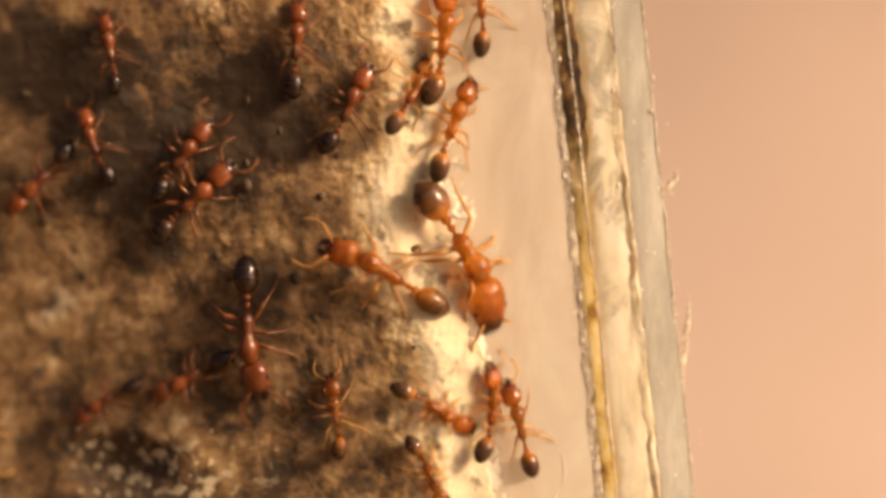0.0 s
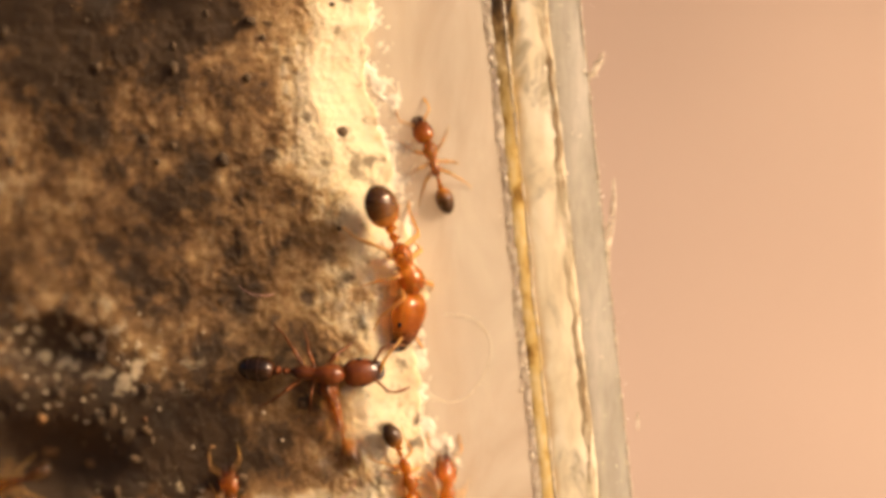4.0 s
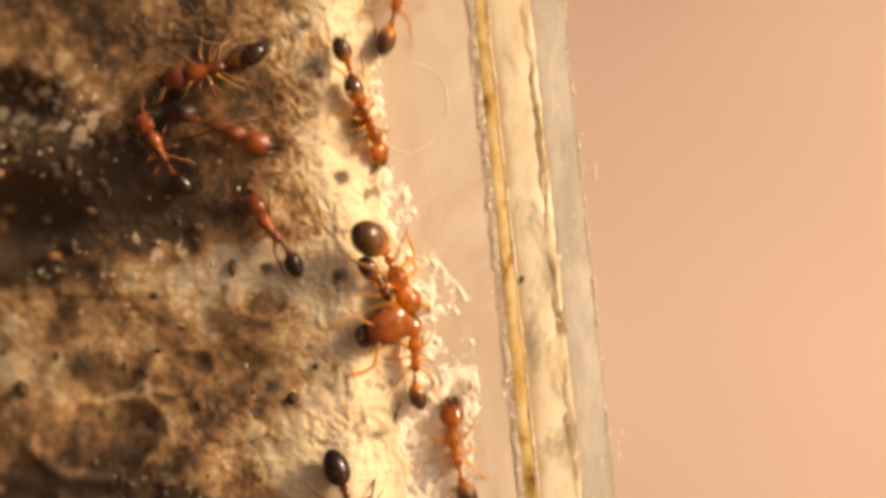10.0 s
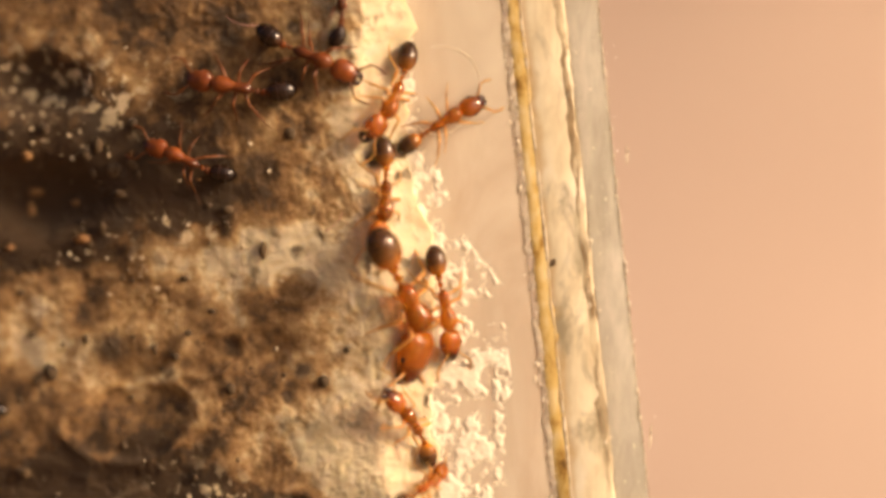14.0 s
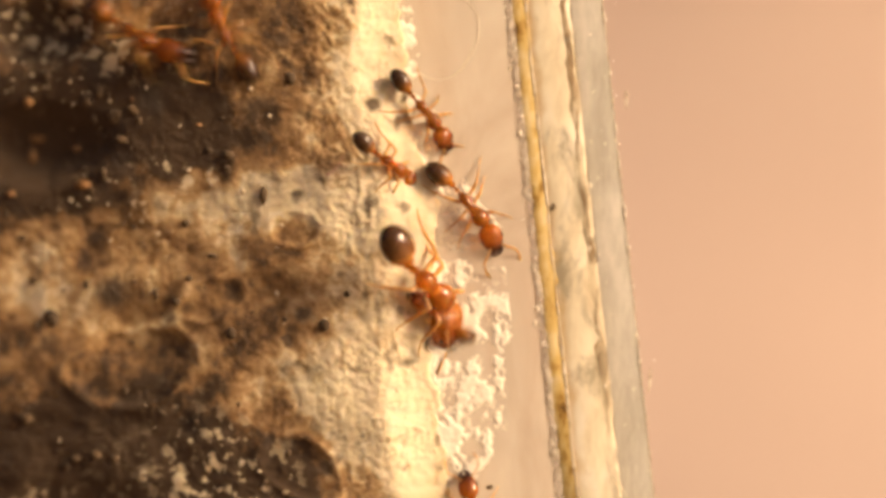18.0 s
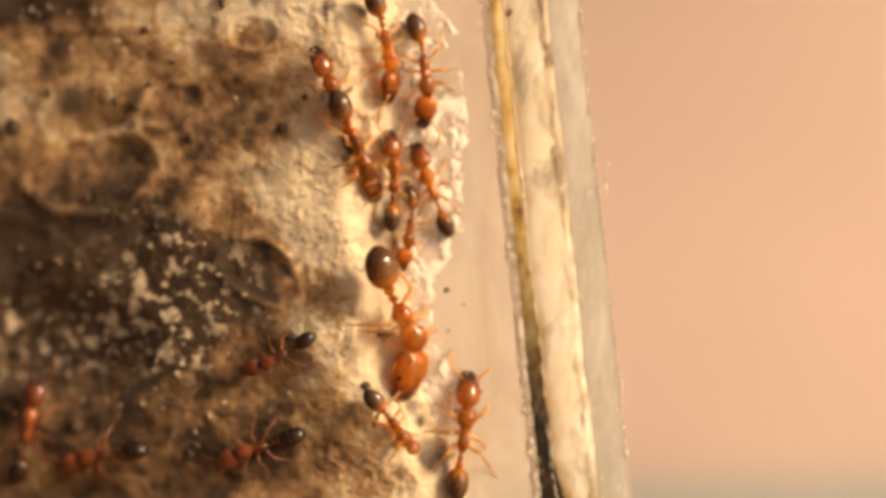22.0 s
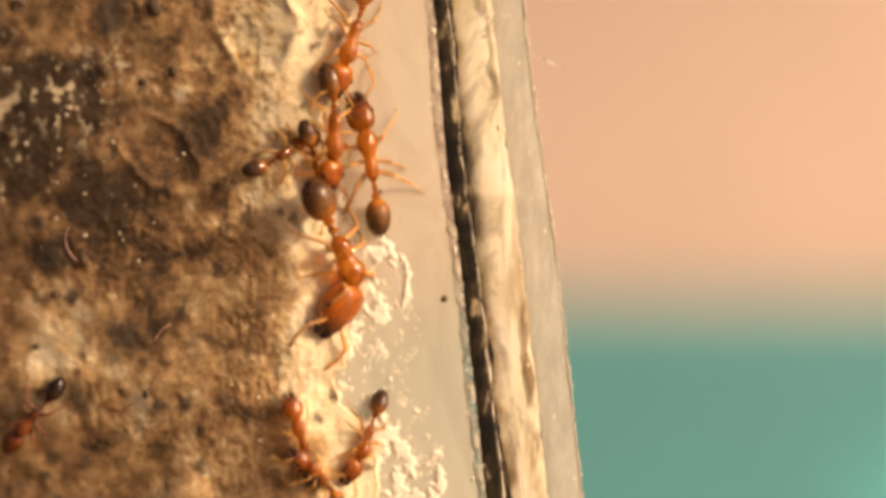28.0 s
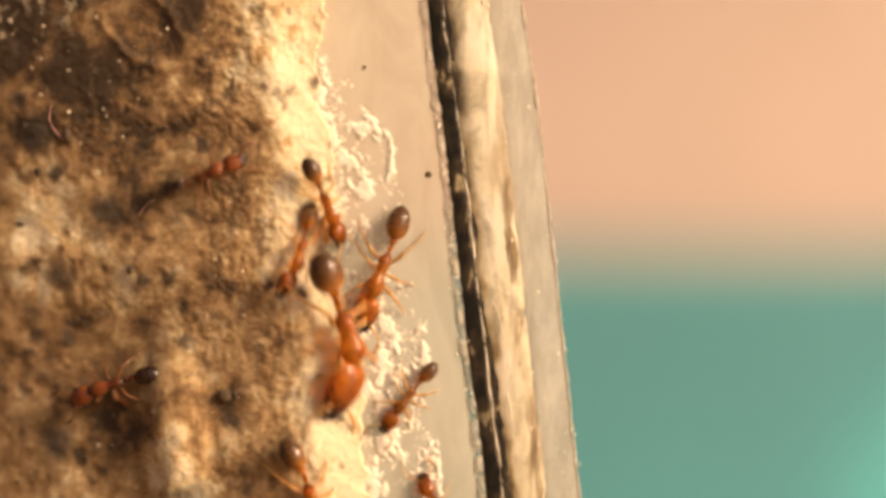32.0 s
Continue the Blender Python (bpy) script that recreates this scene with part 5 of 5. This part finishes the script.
    an_ant("worker", 3.82, -7, 10, [(0.00, -18.00, -1.30, 0), (8.86, -18.00, -1.30, 0), (10.49, 0.01, -1.30, -45), (10.81, 1.01, -1.30, -90), (11.33, 1.01, -5.52, -84), (11.50, 1.01, -6.58, -79), (12.00, 1.54, -7.44, -74), (12.50, 1.30, -8.58, -72), (13.00, 1.32, -9.73, -82), (13.50, 0.76, -10.19, -90), (14.00, 0.73, -11.04, -94), (14.50, 0.43, -13.99, -68), (15.00, 0.07, -17.32, -61), (15.50, -0.38, -17.90, -68), (16.07, -3.91, -17.90, -124), (17.79, -18.00, -17.90, -180), (32.00, -18.00, -17.90, -180)])
    an_ant("dark", 3.57, 12, -16, [(0.00, -0.52, -25.44, -270), (10.22, -0.52, -25.44, -270), (10.70, -0.52, -21.50, -227), (11.18, -0.52, -17.57, -185), (11.34, -0.52, -16.59, -142), (11.50, -0.52, -15.61, -99), (12.00, -0.27, -16.82, -95), (12.50, -0.12, -18.55, -95), (13.08, -3.69, -18.55, -137), (14.83, -18.00, -18.55, -180), (32.00, -18.00, -18.55, -180)])
    an_ant("worker", 3.41, 4, -16, [(0.00, 1.85, -25.44, 90), (11.75, 1.85, -25.44, 90), (12.31, 1.85, -20.85, 97), (12.50, 1.85, -19.70, 104), (13.00, 2.02, -19.61, 95), (13.50, 1.44, -19.08, 104), (14.00, 1.81, -18.99, 122), (14.50, 1.44, -19.09, 115), (15.00, 0.56, -17.89, 100), (15.50, 0.06, -18.29, 105), (15.97, 0.06, -15.41, 98), (17.38, 0.06, -3.85, 90), (32.00, 0.06, -3.85, 90)])
    an_ant("worker", 3.05, 7, -6, [(0.00, 2.07, -25.44, 90), (13.41, 2.07, -25.44, 90), (13.86, 2.07, -21.85, 62), (14.00, 2.07, -20.96, 34), (14.50, 1.27, -20.41, 105), (15.00, 2.08, -19.47, 99), (15.50, 1.68, -19.90, 79), (16.02, 1.68, -16.69, 84), (17.59, 1.68, -3.85, 90), (32.00, 1.68, -3.85, 90)])
    an_ant("dark", 3.35, 12, 17, [(0.00, -18.00, -9.83, 0), (6.31, -18.00, -9.83, 0), (7.58, -7.59, -9.83, 55), (8.00, -4.98, -9.83, 111), (9.00, -4.86, -9.58, 112), (10.00, -5.39, -9.31, 118), (11.00, -5.83, -9.11, 120), (12.00, -5.46, -9.74, 150), (13.00, -5.51, -9.95, 150), (14.00, -5.48, -10.10, 154), (15.00, -5.44, -10.17, 154), (15.50, -5.52, -10.22, 153), (15.71, -5.52, -8.95, 122), (16.33, -5.52, -3.85, 90), (32.00, -5.52, -3.85, 90)])
    an_ant("dark", 3.84, 0, 18, [(0.00, -18.00, -6.37, 0), (8.12, -18.00, -6.37, 0), (8.83, -12.23, -6.37, -42), (9.53, -6.45, -6.37, -83), (9.77, -5.01, -6.37, -125), (10.00, -3.56, -6.37, -167), (11.00, -3.98, -6.73, -184), (12.00, -3.12, -6.88, -183), (13.00, -3.88, -7.38, -184), (14.00, -3.71, -7.67, -191), (15.00, -3.39, -7.60, -226), (15.50, -3.62, -7.67, -233), (15.62, -3.62, -6.90, -252), (15.99, -3.62, -3.85, -270), (32.00, -3.62, -3.85, -270)])
    an_ant("dark", 3.96, -6, -15, [(0.00, -18.00, -8.33, 0), (8.27, -18.00, -8.33, 0), (9.94, -4.27, -8.33, -18), (10.50, -0.83, -8.33, -35), (11.00, -0.78, -6.80, -38), (12.00, -4.02, -5.29, 5), (13.00, -2.19, -6.22, -20), (14.00, -1.73, -6.50, -22), (14.50, -2.00, -6.64, -26), (15.00, -1.74, -6.21, -32), (15.08, -1.74, -5.73, 29), (15.32, -1.74, -3.85, 90), (32.00, -1.74, -3.85, 90)])
    an_ant("dark", 3.72, 3, -17, [(0.00, -18.00, -7.77, 0), (9.76, -18.00, -7.77, 0), (11.44, -4.22, -7.77, 43), (12.00, -0.77, -7.77, 86), (12.50, -0.36, -9.43, 97), (13.00, -0.50, -8.83, 99), (13.50, -0.86, -7.56, 105), (14.00, -0.56, -4.86, 90), (14.08, -0.56, -4.32, 90), (14.35, -0.56, -2.18, 90), (32.00, -0.56, -2.18, 90)])
    an_ant("worker", 3.28, -10, -3, [(0.00, -18.00, -9.69, 0), (15.02, -18.00, -9.69, 0), (16.88, -2.74, -9.69, -19), (17.50, 1.07, -9.69, -38), (18.00, 2.09, -10.12, -51), (18.50, 1.70, -11.52, -49), (19.00, 1.53, -13.54, -73), (19.50, 1.88, -14.39, -68), (20.00, 1.91, -15.85, -73), (20.50, 1.55, -16.60, -63), (20.67, 1.57, -16.33, -8), (20.83, 1.58, -16.07, 48), (21.00, 1.59, -15.80, 103), (21.20, 1.59, -14.59, 97), (21.79, 1.59, -9.73, 90), (32.00, 1.59, -9.73, 90)])
    an_ant("worker", 3.72, 4, -12, [(0.00, 0.79, -26.67, 90), (15.59, 0.79, -26.67, 90), (17.02, 0.79, -14.90, 29), (17.50, 0.79, -11.95, -32), (18.00, 0.83, -11.96, -36), (18.50, 0.98, -13.22, -77), (19.00, -0.00, -10.05, -47), (19.50, 0.94, -10.06, -68), (20.00, 1.31, -9.59, -70), (20.50, 1.80, -9.89, -81), (20.58, 1.80, -9.39, -38), (20.66, 1.80, -8.90, 4), (20.90, 1.80, -6.91, 47), (21.14, 1.80, -4.92, 90), (32.00, 1.80, -4.92, 90)])
    an_ant("worker", 3.80, -15, 13, [(0.00, 3.33, -26.67, 90), (15.78, 3.33, -26.67, 90), (17.07, 3.33, -16.11, 20), (17.50, 3.33, -13.47, -50), (18.00, 3.65, -13.26, -50), (18.50, 3.52, -13.22, -56), (19.00, 3.36, -12.68, -82), (19.50, 3.52, -12.03, -84), (20.00, 3.24, -13.86, -95), (20.50, 2.73, -14.78, -99), (21.00, 3.45, -16.22, -81), (21.50, 2.91, -16.28, -96), (22.00, 3.68, -15.25, -83), (23.00, 3.32, -16.60, -92), (23.06, 3.32, -16.24, -136), (23.12, 3.32, -15.89, -181), (23.29, 3.32, -14.48, -225), (23.45, 3.32, -13.07, -270), (32.00, 3.32, -13.07, -270)])
    an_ant("worker", 3.20, -6, 17, [(0.00, 2.86, -26.67, -270), (16.93, 2.86, -26.67, -270), (17.71, 2.86, -20.28, -230), (18.48, 2.86, -13.90, -189), (18.74, 2.86, -12.30, -149), (19.00, 2.86, -10.71, -108), (19.50, 3.18, -13.36, -90), (20.00, 3.22, -15.42, -100), (20.50, 2.94, -16.12, -100), (20.67, 3.08, -16.53, -155), (20.83, 3.21, -16.95, -210), (21.00, 3.34, -17.36, -265), (21.17, 3.01, -18.36, -210), (21.33, 2.67, -19.35, -155), (21.50, 2.34, -20.35, -100), (22.00, 3.19, -20.67, -98), (22.50, 3.16, -21.42, -98), (23.00, 3.13, -22.22, -90), (23.50, 2.96, -24.50, -80), (24.00, 3.87, -25.96, -63), (24.50, 3.40, -27.92, -68), (24.80, 3.40, -26.10, 11), (25.69, 3.40, -18.79, 90), (32.00, 3.40, -18.79, 90)])
    an_ant("worker", 4.48, 13, -4, [(0.00, -18.00, -7.51, 0), (16.66, -18.00, -7.51, 0), (18.41, -3.59, -7.51, -49), (19.00, 0.01, -7.51, -97), (19.50, 1.03, -9.50, -76), (20.00, 0.40, -11.61, -76), (20.50, 0.34, -11.93, -79), (21.00, 0.91, -14.10, -70), (21.50, 1.04, -17.15, -72), (22.00, 1.17, -18.01, -70), (22.50, 0.96, -19.35, -65), (23.00, 1.81, -21.05, -62), (23.50, 2.31, -22.72, -67), (24.00, 2.41, -23.56, -68), (24.50, 2.65, -23.51, -70), (24.66, 2.65, -22.56, 10), (25.11, 2.65, -18.79, 90), (32.00, 2.65, -18.79, 90)])
    an_ant("worker", 3.59, -1, 1, [(0.00, 4.06, -26.67, 90), (17.68, 4.06, -26.67, 90), (17.92, 4.06, -24.65, 98), (18.00, 4.06, -24.14, 105), (19.00, 4.53, -23.40, 90), (19.50, 3.74, -21.47, 99), (20.00, 3.39, -20.19, 111), (20.50, 3.57, -18.93, 84), (21.00, 3.93, -19.72, 97), (21.50, 3.56, -18.77, 108), (22.00, 4.03, -19.63, 111), (22.50, 4.07, -19.85, 112), (23.00, 4.59, -20.11, 98), (23.50, 4.79, -20.89, 90), (24.00, 5.01, -20.43, 86), (24.10, 5.01, -19.79, 88), (24.42, 5.01, -17.22, 90), (32.00, 5.01, -17.22, 90)])
    an_ant("worker", 3.61, 5, 3, [(0.00, 2.66, -26.67, 90), (19.53, 2.66, -26.67, 90), (19.88, 2.66, -23.76, 94), (20.00, 2.66, -23.03, 98), (20.50, 2.25, -21.63, 99), (21.00, 2.72, -20.79, 90), (21.50, 2.29, -20.46, 90), (22.00, 2.53, -19.34, 88), (22.50, 2.45, -19.63, 90), (23.00, 2.02, -17.18, 106), (23.50, 2.19, -18.42, 100), (23.58, 2.19, -18.05, 95), (23.82, 2.19, -16.60, 90), (32.00, 2.19, -16.60, 90)])
    an_ant("worker", 4.27, 2, 4, [(0.00, 4.42, -31.33, 90), (20.48, 4.42, -31.33, 90), (20.87, 4.42, -28.14, 89), (21.00, 4.42, -27.34, 88), (21.50, 3.96, -26.89, 90), (22.00, 4.91, -28.04, 82), (22.50, 4.79, -27.83, 88), (23.00, 4.92, -27.63, 87), (23.50, 5.09, -26.72, 94), (24.00, 5.10, -25.47, 106), (24.50, 4.20, -23.96, 106), (26.50, 3.99, -25.62, 105), (26.58, 3.99, -25.15, 98), (26.82, 3.99, -23.26, 90), (32.00, 3.99, -23.26, 90)])
    an_ant("worker", 3.51, 14, 0, [(0.00, 1.91, -32.97, 90), (20.86, 1.91, -32.97, 90), (21.34, 1.91, -29.07, 17), (21.50, 1.91, -28.10, -56), (22.00, 2.50, -27.42, -55), (22.50, 3.32, -30.23, -63), (23.00, 4.35, -32.38, -73), (23.50, 4.71, -33.13, -68), (24.00, 4.95, -33.98, -67), (24.50, 3.59, -36.58, -79), (26.50, 3.44, -38.63, -85), (27.00, 3.95, -39.29, -85), (27.50, 3.84, -37.75, -83), (28.00, 3.76, -37.13, -78), (28.50, 3.66, -38.20, -76), (29.00, 3.83, -37.43, -70), (29.50, 3.98, -38.14, -77), (30.00, 4.35, -41.45, -76), (30.50, 4.39, -42.31, -75), (31.00, 4.38, -42.89, -68), (31.50, 4.94, -41.07, -77), (32.00, 4.59, -42.48, -70)])
    an_ant("worker", 3.90, -2, 8, [(0.00, -18.00, -13.11, 0), (18.46, -18.00, -13.11, 0), (20.37, -2.42, -13.11, -36), (21.00, 1.48, -13.11, -73), (21.50, 1.51, -15.63, -73), (22.00, 2.18, -14.45, -80), (22.50, 2.38, -16.78, -67), (22.75, 1.18, -16.93, 8), (23.00, -0.01, -17.07, 84), (23.50, 0.98, -19.54, 85), (23.60, 0.98, -18.95, 87), (23.88, 0.98, -16.60, 90), (32.00, 0.98, -16.60, 90)])
    an_ant("worker", 3.86, -8, -7, [(0.00, -18.00, -16.67, 0), (19.57, -18.00, -16.67, 0), (21.39, -3.02, -16.67, 57), (22.00, 0.72, -16.67, 114), (22.50, -0.03, -16.89, 112), (22.67, 0.32, -18.69, 57), (22.83, 0.67, -20.50, 2), (23.00, 1.01, -22.30, -53), (23.50, 1.46, -24.30, -74), (24.00, 3.11, -23.53, -74), (24.10, 3.11, -22.90, -33), (24.21, 3.11, -22.27, 8), (24.51, 3.11, -19.74, 49), (24.82, 3.11, -17.22, 90), (32.00, 3.11, -17.22, 90)])
    an_ant("dark", 3.60, 15, 1, [(0.00, -2.13, -32.97, -270), (20.75, -2.13, -32.97, -270), (21.31, -2.13, -28.38, -216), (21.50, -2.13, -27.23, -162), (22.00, -1.76, -28.15, -163), (22.50, -2.52, -27.73, -180), (23.00, -3.20, -27.40, -201), (23.50, -3.19, -27.45, -204), (24.00, -2.98, -27.13, -207), (24.50, -3.05, -27.02, -207), (24.77, -3.05, -25.38, -238), (25.57, -3.05, -18.79, -270), (32.00, -3.05, -18.79, -270)])
    an_ant("dark", 3.42, 2, -18, [(0.00, -7.14, -32.97, -270), (20.91, -7.14, -32.97, -270), (21.35, -7.14, -29.36, -217), (21.50, -7.14, -28.46, -165), (22.00, -7.28, -28.53, -165), (23.00, -8.13, -29.65, -151), (23.50, -8.34, -29.65, -149), (23.81, -10.27, -29.65, -164), (24.75, -18.00, -29.65, -180), (32.00, -18.00, -29.65, -180)])
    an_ant("dark", 4.34, -3, 3, [(0.00, -6.24, -34.71, 90), (22.68, -6.24, -34.71, 90), (22.92, -6.24, -32.90, 47), (23.00, -6.24, -32.45, 4), (23.50, -5.42, -32.44, 4), (24.00, -2.83, -31.92, 8), (24.50, -1.72, -31.12, 8), (26.50, -1.32, -31.22, 8), (26.76, -1.32, -29.63, 49), (27.53, -1.32, -23.26, 90), (32.00, -1.32, -23.26, 90)])
    an_ant("dark", 2.98, -15, 4, [(0.00, -1.46, -32.97, -270), (20.45, -1.46, -32.97, -270), (21.23, -1.46, -26.49, -210), (21.50, -1.46, -24.87, -151), (22.00, -1.08, -25.06, -151), (23.00, -1.11, -24.85, -170), (24.00, 0.58, -25.42, -101), (24.50, 0.56, -25.47, -104), (24.61, 0.56, -24.80, -146), (24.71, 0.56, -24.14, -187), (25.04, 0.56, -21.46, -229), (25.37, 0.56, -18.79, -270), (32.00, 0.56, -18.79, -270)])
    an_ant("dark", 3.78, 4, -16, [(0.00, -10.30, -32.97, 90), (20.69, -10.30, -32.97, 90), (21.30, -10.30, -28.03, 83), (21.50, -10.30, -26.80, 76), (22.00, -10.03, -27.99, 79), (23.00, -9.92, -27.52, 83), (23.26, -11.54, -27.52, 132), (24.05, -18.00, -27.52, 180), (32.00, -18.00, -27.52, 180)])
    an_ant("dark", 3.05, 4, -1, [(0.00, -0.67, -38.17, 90), (23.02, -0.67, -38.17, 90), (23.38, -0.67, -35.21, 69), (23.50, -0.67, -34.47, 49), (23.67, -0.36, -34.77, -10), (23.83, -0.06, -35.07, -68), (24.00, 0.25, -35.37, -127), (24.50, -0.02, -35.36, -124), (26.50, -0.27, -35.60, -127), (26.90, -0.27, -33.13, -198), (28.11, -0.27, -23.26, -270), (32.00, -0.27, -23.26, -270)])
    an_ant("worker", 5.00, 6, -5, [(0.00, 4.85, -44.90, 90), (25.67, 4.85, -44.90, 90), (26.29, 4.85, -39.80, 87), (26.50, 4.85, -38.53, 84), (27.00, 5.38, -37.62, 84), (27.50, 5.28, -37.56, 90), (28.00, 5.78, -37.27, 100), (28.50, 5.73, -36.24, 101), (29.00, 5.59, -34.57, 108), (29.50, 4.30, -34.18, 99), (29.58, 4.30, -33.84, 95), (29.82, 4.30, -32.50, 90), (32.00, 4.30, -32.50, 90)])
    an_ant("worker", 4.41, 7, 9, [(0.00, 5.79, -44.90, -270), (24.61, 5.79, -44.90, -270), (25.32, 5.79, -39.08, -227), (26.03, 5.79, -33.26, -184), (26.27, 5.79, -31.80, -140), (26.50, 5.79, -30.35, -97), (27.00, 5.85, -32.01, -102), (27.50, 5.41, -32.46, -103), (28.00, 5.10, -32.61, -108), (28.50, 4.50, -33.95, -90), (29.00, 4.22, -34.51, -93), (29.50, 4.79, -36.16, -76), (30.00, 5.65, -39.06, -75), (30.50, 5.95, -42.27, -82), (31.00, 6.85, -44.12, -92), (31.50, 7.06, -45.35, -95), (32.00, 6.76, -44.61, -113)])
    an_ant("worker", 3.65, -15, -16, [(0.00, 3.37, -44.90, 90), (25.28, 3.37, -44.90, 90), (26.19, 3.37, -37.41, 67), (26.50, 3.37, -35.54, 45), (27.00, 3.11, -36.53, 46), (27.50, 2.78, -36.54, 45), (28.00, 2.72, -36.77, 37), (28.50, 2.64, -37.17, 30), (28.75, 1.47, -36.49, -41), (29.00, 0.30, -35.82, -112), (30.00, -1.52, -36.58, -113), (30.10, -1.52, -35.93, -191), (30.42, -1.52, -33.32, -270), (32.00, -1.52, -33.32, -270)])
    an_ant("worker", 4.55, 6, 17, [(0.00, 4.10, -44.90, -270), (24.87, 4.10, -44.90, -270), (25.48, 4.10, -39.87, -225), (26.09, 4.10, -34.85, -180), (26.30, 4.10, -33.60, -135), (26.50, 4.10, -32.34, -90), (27.00, 4.36, -33.27, -80), (27.50, 4.07, -35.11, -82), (28.00, 4.31, -35.73, -92), (28.50, 3.79, -38.29, -83), (29.00, 3.52, -39.45, -82), (29.50, 2.85, -41.61, -62), (30.00, 3.05, -43.89, -61), (30.50, 2.23, -46.20, -77), (31.00, 3.86, -47.80, -53), (31.50, 4.37, -50.00, -67), (32.00, 4.16, -52.24, -74)])
    an_ant("worker", 3.39, -8, -2, [(0.00, 6.33, -48.20, -270), (26.35, 6.33, -48.20, -270), (26.59, 6.33, -46.89, -227), (26.84, 6.33, -45.59, -184), (26.92, 6.33, -45.26, -141), (27.00, 6.33, -44.94, -97), (27.50, 5.55, -45.68, -110), (28.00, 5.57, -46.12, -110), (28.50, 5.23, -45.82, -119), (29.00, 5.05, -47.79, -101), (29.50, 4.77, -48.07, -73), (30.00, 5.32, -50.67, -66), (30.50, 5.06, -50.69, -68), (31.00, 5.44, -51.69, -59), (31.50, 5.20, -51.94, -59), (32.00, 5.40, -54.80, -59)])
    an_ant("worker", 3.20, 3, -6, [(0.00, 7.37, -51.45, -270), (28.11, 7.37, -51.45, -270), (28.40, 7.37, -49.05, -216), (28.50, 7.37, -48.45, -161), (29.00, 7.53, -48.70, -157), (29.50, 7.40, -48.69, -149), (30.00, 7.29, -48.64, -150), (30.50, 7.00, -48.71, -152), (31.00, 7.28, -48.62, -154), (31.50, 7.14, -48.54, -140), (32.00, 7.63, -48.98, -128)])
    an_ant("worker", 2.98, -4, -7, [(0.00, 7.83, -54.15, 90), (29.17, 7.83, -54.15, 90), (29.42, 7.83, -52.10, 91), (29.50, 7.83, -51.59, 93), (30.00, 8.03, -51.63, 89), (30.50, 7.38, -51.74, 107), (31.00, 6.79, -50.73, 124), (31.50, 7.05, -52.06, 117), (32.00, 8.65, -53.10, 117)])
    an_ant("worker", 3.43, -4, 3, [(0.00, 3.64, -57.89, 90), (28.24, 3.64, -57.89, 90), (29.09, 3.64, -50.95, 49), (29.93, 3.64, -44.00, 8), (30.22, 3.64, -42.26, -32), (30.50, 3.64, -40.52, -73), (31.00, 3.69, -39.88, -75), (31.50, 3.86, -41.20, -90), (32.00, 3.80, -44.00, -107)])
    an_ant("worker", 3.64, -6, -4, [(0.00, 3.46, -50.73, 90), (27.45, 3.46, -50.73, 90), (27.86, 3.46, -47.32, 99), (28.00, 3.46, -46.47, 107), (28.50, 2.42, -45.74, 122), (29.00, 1.00, -42.68, 114), (29.50, 0.27, -44.09, 111), (30.00, -1.66, -42.55, 119), (30.50, -2.13, -42.80, 124), (30.88, -2.13, -40.91, 107), (32.00, -2.13, -33.32, 90)])
    an_ant("worker", 3.11, 9, -17, [(0.00, 4.06, -50.73, 90), (27.38, 4.06, -50.73, 90), (27.84, 4.06, -48.23, 110), (28.00, 4.06, -47.61, 130), (29.00, 3.98, -48.22, 117), (29.50, 4.84, -48.37, 112), (30.00, 5.20, -50.79, 120), (30.50, 5.13, -49.86, 107), (31.00, 5.25, -52.20, 107), (31.50, 5.35, -54.60, 107), (32.00, 5.40, -56.50, 107)])
    an_ant("dark", 3.49, 2, 8, [(0.00, -5.46, -48.20, -270), (26.59, -5.46, -48.20, -270), (26.90, -5.46, -45.70, -206), (27.00, -5.46, -45.07, -143), (28.00, -5.56, -45.50, -132), (29.00, -5.53, -45.46, -127), (30.00, -5.55, -45.32, -131), (30.50, -5.55, -42.92, -200), (32.00, -5.55, -33.32, -270)])
    an_ant("dark", 3.11, -6, -10, [(0.00, 1.97, -55.72, 90), (29.16, 1.97, -55.72, 90), (29.79, 1.97, -50.56, 107), (30.00, 1.97, -49.27, 124), (30.50, 1.92, -49.11, 107), (31.00, 2.49, -48.37, 108), (31.50, 0.63, -46.99, 162), (31.75, 0.68, -44.34, 93), (32.00, 0.73, -41.68, 24)])
    an_ant("dark", 3.40, 10, -9, [(0.00, -3.65, -57.89, -270), (29.73, -3.65, -57.89, -270), (30.30, -3.65, -53.17, -214), (30.50, -3.65, -51.98, -158), (31.00, -3.50, -52.48, -141), (31.50, -2.88, -50.12, -165), (32.00, -2.21, -48.62, -162)])
    an_ant("dark", 3.45, -10, -2, [(0.00, -2.56, -51.93, -270), (28.50, -2.56, -51.93, -270), (28.88, -2.56, -48.87, -203), (29.00, -2.56, -48.10, -135), (29.33, -0.93, -44.68, -192), (29.67, 0.69, -41.25, -248), (30.00, 2.31, -37.83, -305), (30.15, 2.31, -36.92, -287), (30.59, 2.31, -33.32, -270), (32.00, 2.31, -33.32, -270)])
    an_ant("dark", 3.49, 6, -14, [(0.00, -18.00, -31.33, 0), (24.97, -18.00, -31.33, 0), (26.49, -5.54, -31.33, 46), (27.00, -2.42, -31.33, 92), (27.50, -2.27, -31.34, 85), (27.62, -2.27, -30.63, 87), (27.96, -2.27, -27.80, 90), (32.00, -2.27, -27.80, 90)])


motions()
